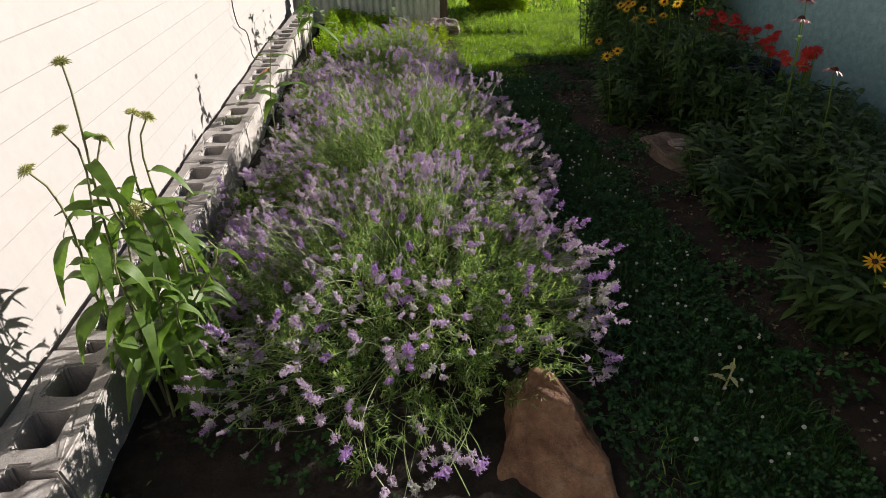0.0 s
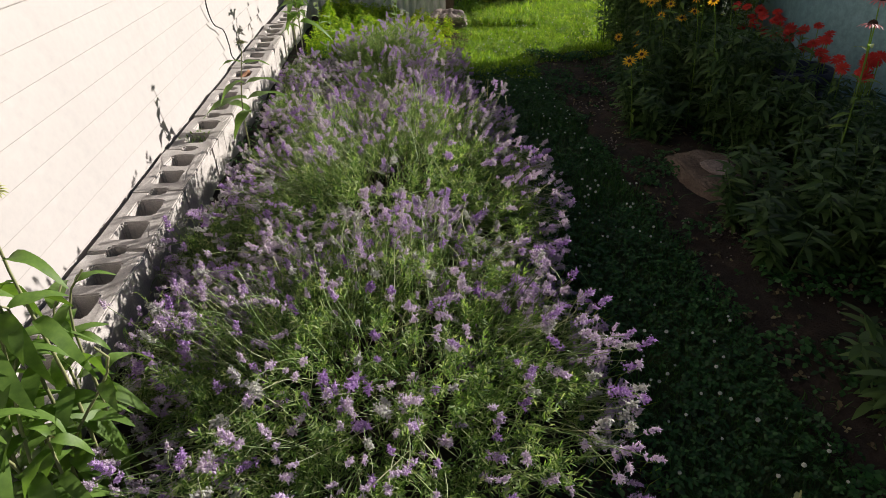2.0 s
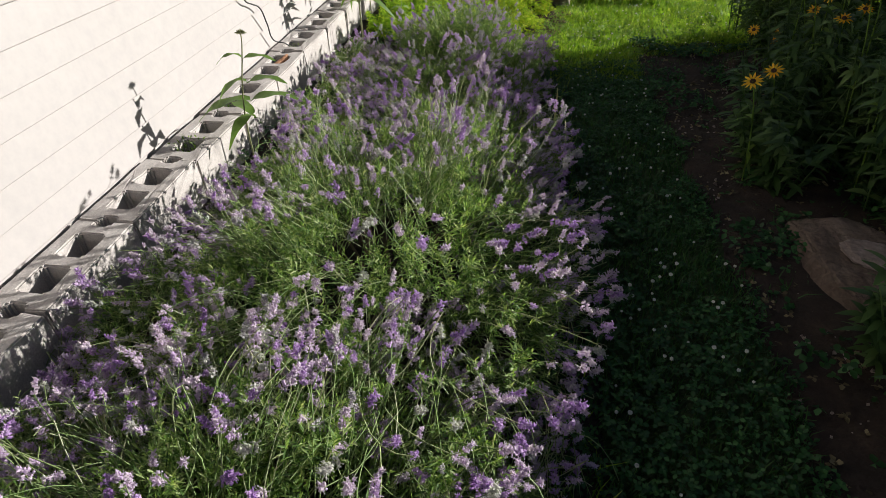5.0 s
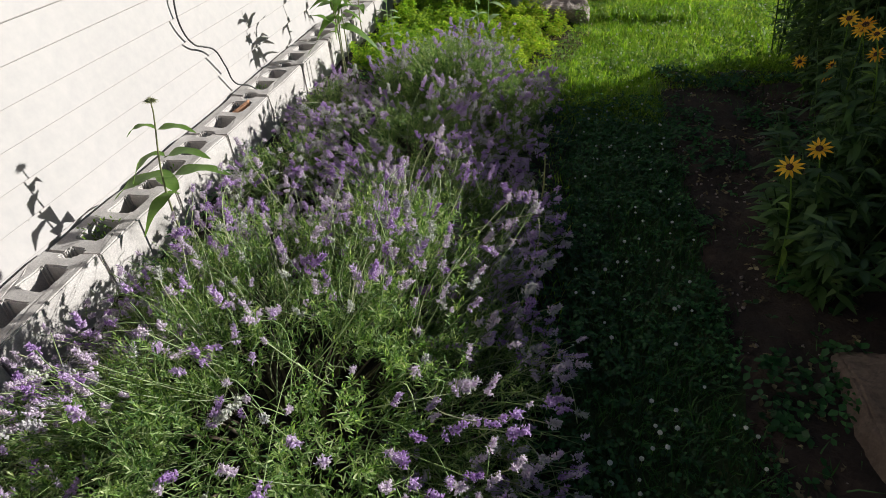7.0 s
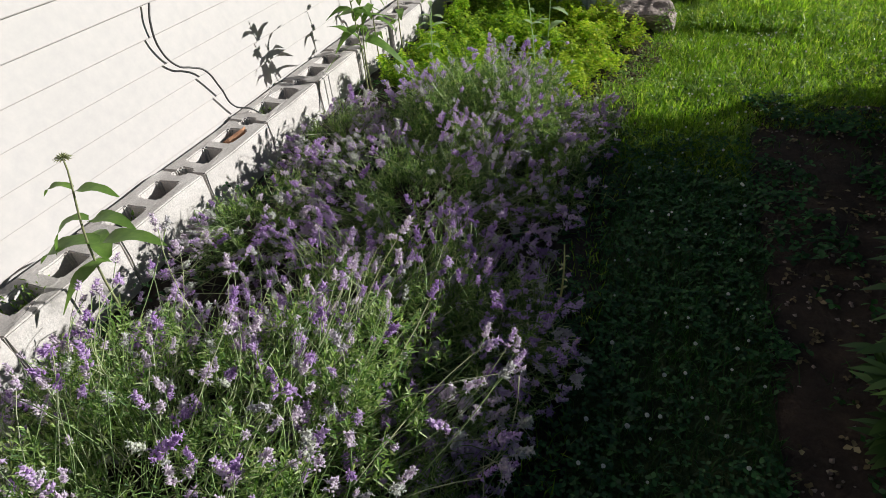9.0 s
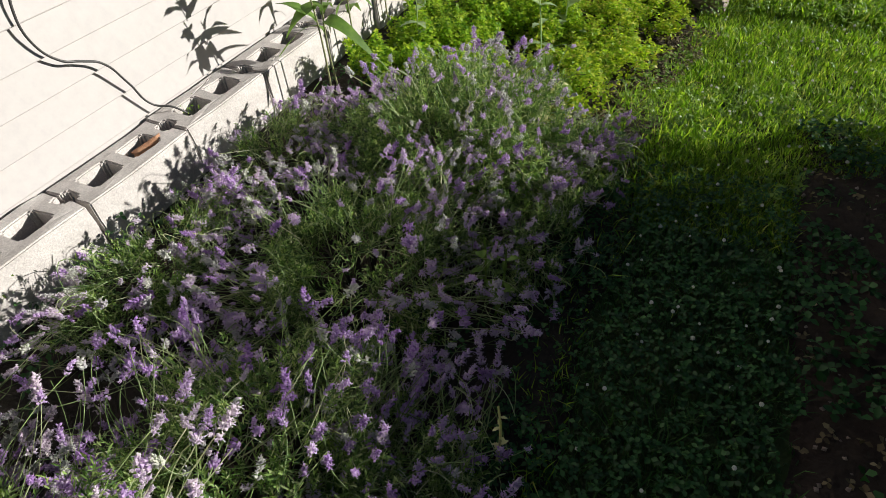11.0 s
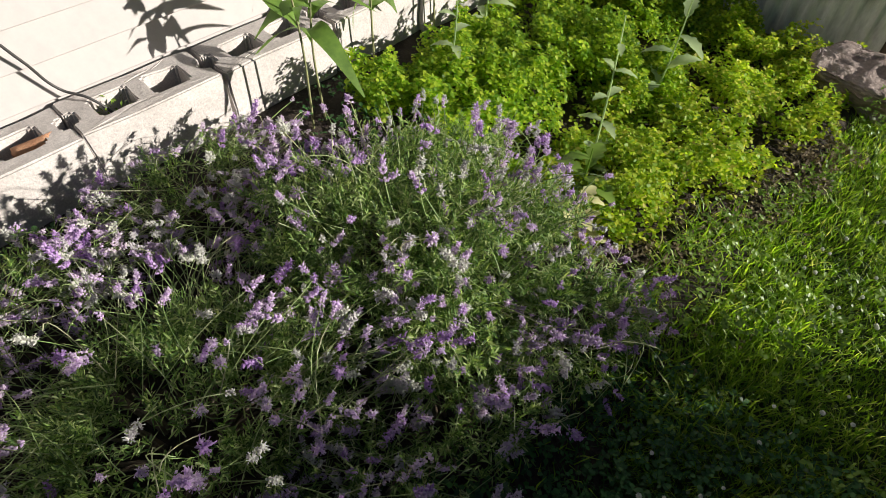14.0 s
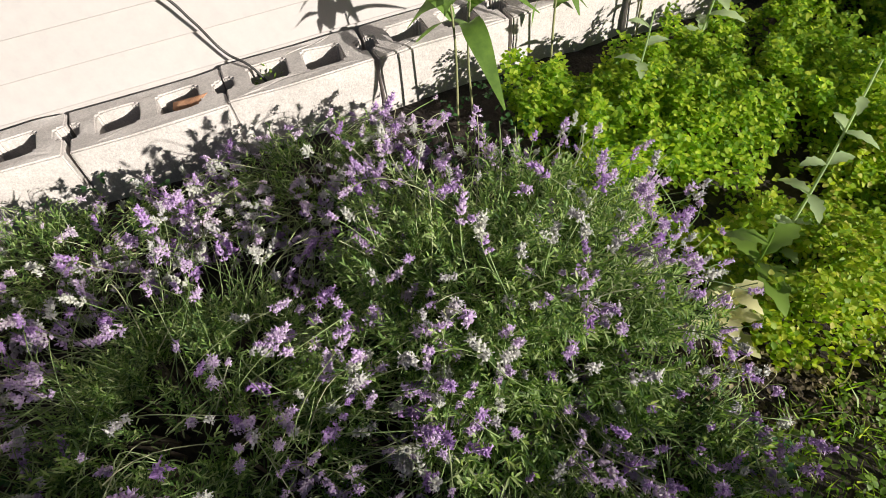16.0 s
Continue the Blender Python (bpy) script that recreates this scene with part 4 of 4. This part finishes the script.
BED_KINDS = [perennial_mesh(s, 0.5, 0.22, 20, 28, 0.07) for s in range(4)]
TALL_KINDS = [perennial_mesh(40 + s, 1.06, 0.24, 22, 46, 0.078) for s in range(2)]
MID_KINDS = [perennial_mesh(50 + s, 0.85, 0.26, 18, 34, 0.07) for s in range(2)]
bed_spots = []
for y in np.arange(0.5, 5.4, 0.2):
    left = 2.30 + (0.38 if 3.9 < y < 4.6 else 0.5 if y >= 4.6 else 0) + 0.1 * noise.noise((y * 2, 4, 0)) - (0.08 if y < 1.6 else 0)
    for x in np.arange(left + 0.08, 3.3, 0.22):
        bed_spots.append((x + rng.uniform(-0.07, 0.07), y + rng.uniform(-0.07, 0.07)))
for x, y in bed_spots:
    crest = 0.42 if y < 2.7 else 0.52 if y < 3.2 else 0.56
    tall = 2 * crest * (0.6 + 0.4 * min(1.0, max(0.0, (x - 2.3) / 0.25)) - 0.55 * min(1.0, max(0.0, (x - 2.75) / 0.35)))
    if y > 4.25 and x > 2.72:
        tall = 1.0
    if abs(x - 2.36) < 0.28 and abs(y - 2.52) < 0.36:
        continue
    st, lf = BED_KINDS[int(rng.integers(4))]
    if y > 4.25 and x > 2.72:
        st, lf = TALL_KINDS[int(rng.integers(2))] if 4.4 < y < 5.0 and x < 3.2 else MID_KINDS[int(rng.integers(2))]
    elif x < 2.55 and rng.random() < 0.35:
        continue
    p = thing("perennial_plant", "dense dark green leafy perennial in the shaded flower bed", "plant", (x, y, 0), "perennials of the flower bed")
    p.rotation_euler.z = rng.uniform(0, 6.28)
    p.scale = (1, 1, tall * rng.uniform(0.88, 1.1))
    part("stem_clump", st, p, kind="stuff")
    part("leaf_mass", lf, p, kind="stuff")


def daisy_mesh(petals, length, width, droop, mat, name="petals"):
    a = np.linspace(0, 2 * math.pi, petals, endpoint=False) + rng.normal(0, 0.06, petals)
    D = np.stack([np.cos(a), np.sin(a), np.full(petals, 0.15)], 1)
    V, F = leaf_set(D * 0.008 * np.array((1, 1, 0)), D, length * rng.uniform(0.85, 1.1, petals), width, 3, droop, 0.15)
    return mesh_of(name, V, F, mat)


def cone_mesh(r, mat):
    n = 40
    i = np.arange(n) + 0.5
    ph, th = np.arccos(1 - 1.2 * i / n), math.pi * (1 + 5 ** 0.5) * i
    d = np.stack([np.cos(th) * np.sin(ph), np.sin(th) * np.sin(ph), np.cos(ph)], 1)
    return mesh_of("centre", *beads(d * r, r * 0.3, d, 1.3), mat, False)


YELLOW = daisy_mesh(12, 0.034, 0.011, 0.15, M_YELLOW)
PINK = daisy_mesh(14, 0.034, 0.009, 0.55, M_PINK)
RED = daisy_mesh(22, 0.03, 0.009, 0.25, M_RED)
C_DARK, C_PINK, C_RED = cone_mesh(0.009, M_DARKCONE), cone_mesh(0.012, M_DARKCONE), cone_mesh(0.008, M_RED)


def daisy(name, label, group, tip, foot, petals, centre, face=(-0.5, -0.4, 0.75), scale=1.0, leaves=5):
    f = thing(name, label, "flower", (*foot, 0), group)
    t = np.array(tip) - np.array((*foot, 0))
    path = bezier(np.array([(0, 0, -0.01)]), np.array([(t[0] * 0.3, t[1] * 0.3, t[2] * 0.7)]), t[None], 8)
    part("stem", mesh_of("stem", *tubes(path, np.linspace(0.003, 0.002, 8)[None], 5), M_WEEDLEAF), f)
    m = turned(t, np.array(face) + rng.normal(0, 0.15, 3), rng.uniform(0, 6), scale)
    bloom = part("petals", petals, f, m=m)
    part("centre", centre, bloom)
    n = leaves
    s = rng.uniform(0.25, 0.9, n)
    P = path[0][(s * 7).astype(int)]
    a = rng.uniform(0, 6.28, n)
    V, F = leaf_set(P, np.stack([np.cos(a), np.sin(a), rng.uniform(0.1, 0.8, n)], 1), rng.uniform(0.05, 0.09, n), 0.02, 3, 0.5)
    part("leaves", mesh_of("leaves", V, F, M_CONELEAF), f)


YG = "yellow daisies of the flower bed"
for x, y, z in [(2.11, 3.05, 0.415), (2.21, 3.16, 0.417), (2.52, 3.72, 0.5), (2.6, 3.5, 0.55), (2.62, 4.25, 0.3), (2.5, 3.42, 0.53), (2.68, 4.42, 0.2),
                (2.5, 3.83, 0.55), (2.5, 3.58, 0.58), (2.45, 3.2, 0.66), (2.42, 2.98, 0.68), (2.5, 3.95, 0.56), (2.55, 3.35, 0.7), (2.6, 4.55, 0.22),
                (2.26, 1.09, 0.26), (2.25, 1.17, 0.29), (2.27, 1.02, 0.23), (2.6, 3.75, 0.7), (2.65, 3.3, 0.74), (2.4, 3.5, 0.62), (2.45, 3.7, 0.6)]:
    daisy("yellow_daisy", "golden yellow daisy with a dark brown centre", YG, (x, y, z), (x + rng.uniform(0.04, 0.12), y + rng.uniform(-0.05, 0.08)), YELLOW, C_DARK, scale=rng.uniform(0.65, 0.9))
for x, y, z in [(2.62, 2.29, 0.79), (2.6, 2.26, 0.72), (2.54, 1.92, 0.61)]:
    daisy("pink_coneflower", "pink coneflower with drooping petals and a dark cone", "pink coneflowers of the flower bed", (x, y, z), (x + 0.03, y - 0.05), PINK, C_PINK, (0, 0, 1), 1.0, 7)
for i in range(42):
    y = rng.uniform(2.6, 3.8)
    x = 2.96 + 0.06 * (y - 2.65) + rng.uniform(-0.08, 0.08)
    daisy("red_blossom", "ragged scarlet blossom above dark foliage", "scarlet blossoms of the flower bed", (x, y, rng.uniform(0.41, 0.53)), (x + 0.03, y), RED, C_RED, (-0.4, -0.4, 0.8), rng.uniform(0.65, 1.0), 3)

# navy pot among the perennials
def lathe(name, prof, mat, n=32):
    V = [(r * math.cos(2 * math.pi * i / n), r * math.sin(2 * math.pi * i / n), z) for i in range(n) for r, z in prof]
    k = len(prof)
    F = [(i * k + j, ((i + 1) % n) * k + j, ((i + 1) % n) * k + j + 1, i * k + j + 1) for i in range(n) for j in range(k - 1)]
    return mesh_of(name, V, np.array(F), mat)


pot = thing("plant_pot", "dark navy plastic pot standing among the perennials", "pot", (2.88, 2.92, 0))
part("body", lathe("body", [(0.0, 0.0), (0.1, 0.0), (0.12, 0.36), (0.112, 0.36), (0.1, 0.03), (0.0, 0.03)], M_NAVY), pot)
part("rim", lathe("rim", [(0.121, 0.34), (0.134, 0.345), (0.134, 0.385), (0.112, 0.385), (0.112, 0.345)], M_NAVY), pot)

# ---- lawn ----
def lawn_edge(y):
    """Left edge of the lawn, along the beds."""
    return 1.46 + 0.04 * noise.noise((y * 4, 1, 0)) if y < 4.4 else min(1.56, edge_right(y) + 0.05 + 0.1 * max(0, min(1, (4.75 - y) / 0.35)))


def lawn(name, label, count, x0, x1, y0, y1, hlo, hhi, width, test, mat=M_GRASS):
    x, y = rng.uniform(x0, x1, count), rng.uniform(y0, y1, count)
    ok = np.array([test(a, b) for a, b in zip(x, y)])
    x, y = x[ok], y[ok]
    n = len(x)
    tall = np.array([1 + 0.5 * noise.noise((a * 3, b * 3, 2)) + 0.3 * noise.noise((a * 11, b * 11, 6)) for a, b in zip(x, y)])
    P = np.stack([x, y, np.zeros(n) - 0.004], 1)
    D = np.stack([rng.normal(0, 0.35, n), rng.normal(0, 0.35, n), np.ones(n)], 1)
    V, F = blades(P, D, rng.uniform(hlo, hhi, n) * tall, rng.uniform(0.7, 1.3, n) * width, rng.uniform(0.1, 1.0, n))
    return tagged(part(name, mesh_of(name, V, F, mat), kind="stuff"), label, "grass")


def dirt(x, y):
    w = 0.08 * noise.noise((x * 4, y * 4, 0))
    return x > 2.02 + w and y < 4.75 + w + 0.25 * max(0, x - 2.3) and x < 3.9


lawn("lawn_grass", "sunlit bright green lawn grass", 135000, 1.3, 4.2, 4.3, 7.0, 0.025, 0.062, 0.0032, lambda x, y: x > lawn_edge(y) and not dirt(x, y) and not (y > 5.6 and x < 1.35))
lawn("far_lawn_grass", "bright green lawn grass beyond the beds", 80000, 1.6, 7.5, 7.0, 13.0, 0.04, 0.08, 0.008, lambda x, y: True)
lawn("shaded_grass", "short green grass in the shade, darkened in its colour", 40000, 1.38, 2.15, -0.6, 4.4, 0.02, 0.06, 0.0034, lambda x, y: x > lawn_edge(y) and not dirt(x, y), M_GRASS_SHADED)
lawn("edge_grass", "longer grass tufts along the bed edge", 5000, 1.3, 1.75, 0.2, 5.7, 0.045, 0.09, 0.004, lambda x, y: abs(x - lawn_edge(y) - 0.05) < 0.06 + 0.05 * noise.noise((x, y * 5, 3)))
lawn("dirt_grass", "sparse grass and weeds on the dirt strip", 9000, 2.0, 3.0, 0.2, 5.0, 0.02, 0.07, 0.004, lambda x, y: noise.noise((x * 4, y * 4, 20)) > 0.1, M_GRASS_SHADED)
lawn("bank_grass", "long bright grass blades beside the herb bed", 1500, 1.36, 1.75, 4.42, 5.2, 0.05, 0.11, 0.004, lambda x, y: x > lawn_edge(y) - 0.06)
lawn("back_grass", "longer grass beside the layered rock", 4000, 1.8, 2.4, 6.0, 6.8, 0.06, 0.14, 0.006, lambda x, y: y > 6.0 - 0.2 * (x - 1.6))
cover("clover_lawn", "low clover leaves through the shaded lawn", 13000, 1.4, 2.12, -0.5, 4.6, 0.045, M_CLOVER_SHADED, 0.012,
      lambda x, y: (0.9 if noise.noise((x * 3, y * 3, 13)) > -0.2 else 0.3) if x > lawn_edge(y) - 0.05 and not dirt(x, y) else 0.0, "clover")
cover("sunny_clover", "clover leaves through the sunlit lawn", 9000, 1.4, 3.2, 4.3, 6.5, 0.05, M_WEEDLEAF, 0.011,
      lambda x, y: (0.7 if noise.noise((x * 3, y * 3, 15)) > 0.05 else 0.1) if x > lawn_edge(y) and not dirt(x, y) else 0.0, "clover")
cover("back_shrub", "yellow-green leafy shrub behind the fence post", 9000, 1.95, 2.6, 7.0, 7.7, 0.3, M_GOLD, 0.022, lambda x, y: 1.0, "shrub")
cover("path_weeds", "flat green weeds on the dirt by the path", 5200, 2.02, 2.7, 0.5, 5.1, 0.06, M_CLOVER_SHADED, 0.019,
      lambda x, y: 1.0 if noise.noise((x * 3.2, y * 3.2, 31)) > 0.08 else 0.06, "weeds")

n = 34
i = np.arange(n) + 0.5
ph, th = np.arccos(1 - 1.7 * i / n), math.pi * (1 + 5 ** 0.5) * i
d = np.stack([np.cos(th) * np.sin(ph), np.sin(th) * np.sin(ph), np.cos(ph)], 1)
V, F = beads(d * 0.0055, 0.0022, d, 1.3)
SV, SF = tubes(np.array([[(0, 0, -0.05), (0.003, 0, -0.025), (0, 0, 0)]]), 0.0009, 3)
CLOVER_ME = mesh_of("clover_flower", V, F, M_WHITE, False)
CLOVER_ST = mesh_of("stem", SV, SF, M_WEEDLEAF)
made = 0
while made < 290:
    x, y = rng.uniform(1.6, 2.9), rng.uniform(0.3, 6.4)
    if dirt(x + 0.03, y) or x < lawn_edge(y) + 0.05 or (y < 4.5 and x > 2.05):
        continue
    if y > 4.5 and rng.random() < 0.35:
        continue
    c = thing("white_clover_flower", "small round white clover flower in the lawn", "flower", (x, y, 0.045 + rng.uniform(-0.008, 0.015)), "white clover flowers")
    s = rng.uniform(0.42, 0.8)
    c.scale = (s, s, s)
    part("blossom", CLOVER_ME, c)
    part("stem", CLOVER_ST, c)
    made += 1

cover("dirt_litter", "dry leaf scraps lying on the dirt strip", 900, 2.02, 2.6, 0.3, 5.0, 0.015, M_DRYLEAF, 0.014, lambda x, y: 0.8 if dirt(x, y) else 0.0, "leaf litter")
n = 900
px, py = rng.uniform(2.03, 2.7, n), rng.uniform(0.2, 4.9, n)
V, F = beads(np.stack([px, py, np.full(n, 0.012)], 1), rng.uniform(0.003, 0.008, n), None, 1.1)
tagged(part("pebbles", mesh_of("pebbles", V, F, M_ROCK_GREY, True), kind="stuff"), "small brown pebbles strewn over the dirt strip", "pebbles")

# ---- the garden laid on its slope ----
LEVEL = ("wall", "concrete_block", "terracotta", "metal_fence", "fence_post", "swimming_pool", "black_cable", "block_weed", "sun", "camera")
for ob in [o for o in scene.objects if o.parent is None and not o.name.startswith(LEVEL)]:
    if ob.data is not None and ob.location.length < 1e-6:
        co = np.empty(len(ob.data.vertices) * 3, dtype=np.float32)
        ob.data.vertices.foreach_get("co", co)
        co = co.reshape(-1, 3)
        co[:, 2] += fall(co[:, 0], co[:, 1])
        ob.data.vertices.foreach_set("co", co.ravel())
        ob.data.update()
    else:
        ob.location.z += float(fall(ob.location.x, ob.location.y))
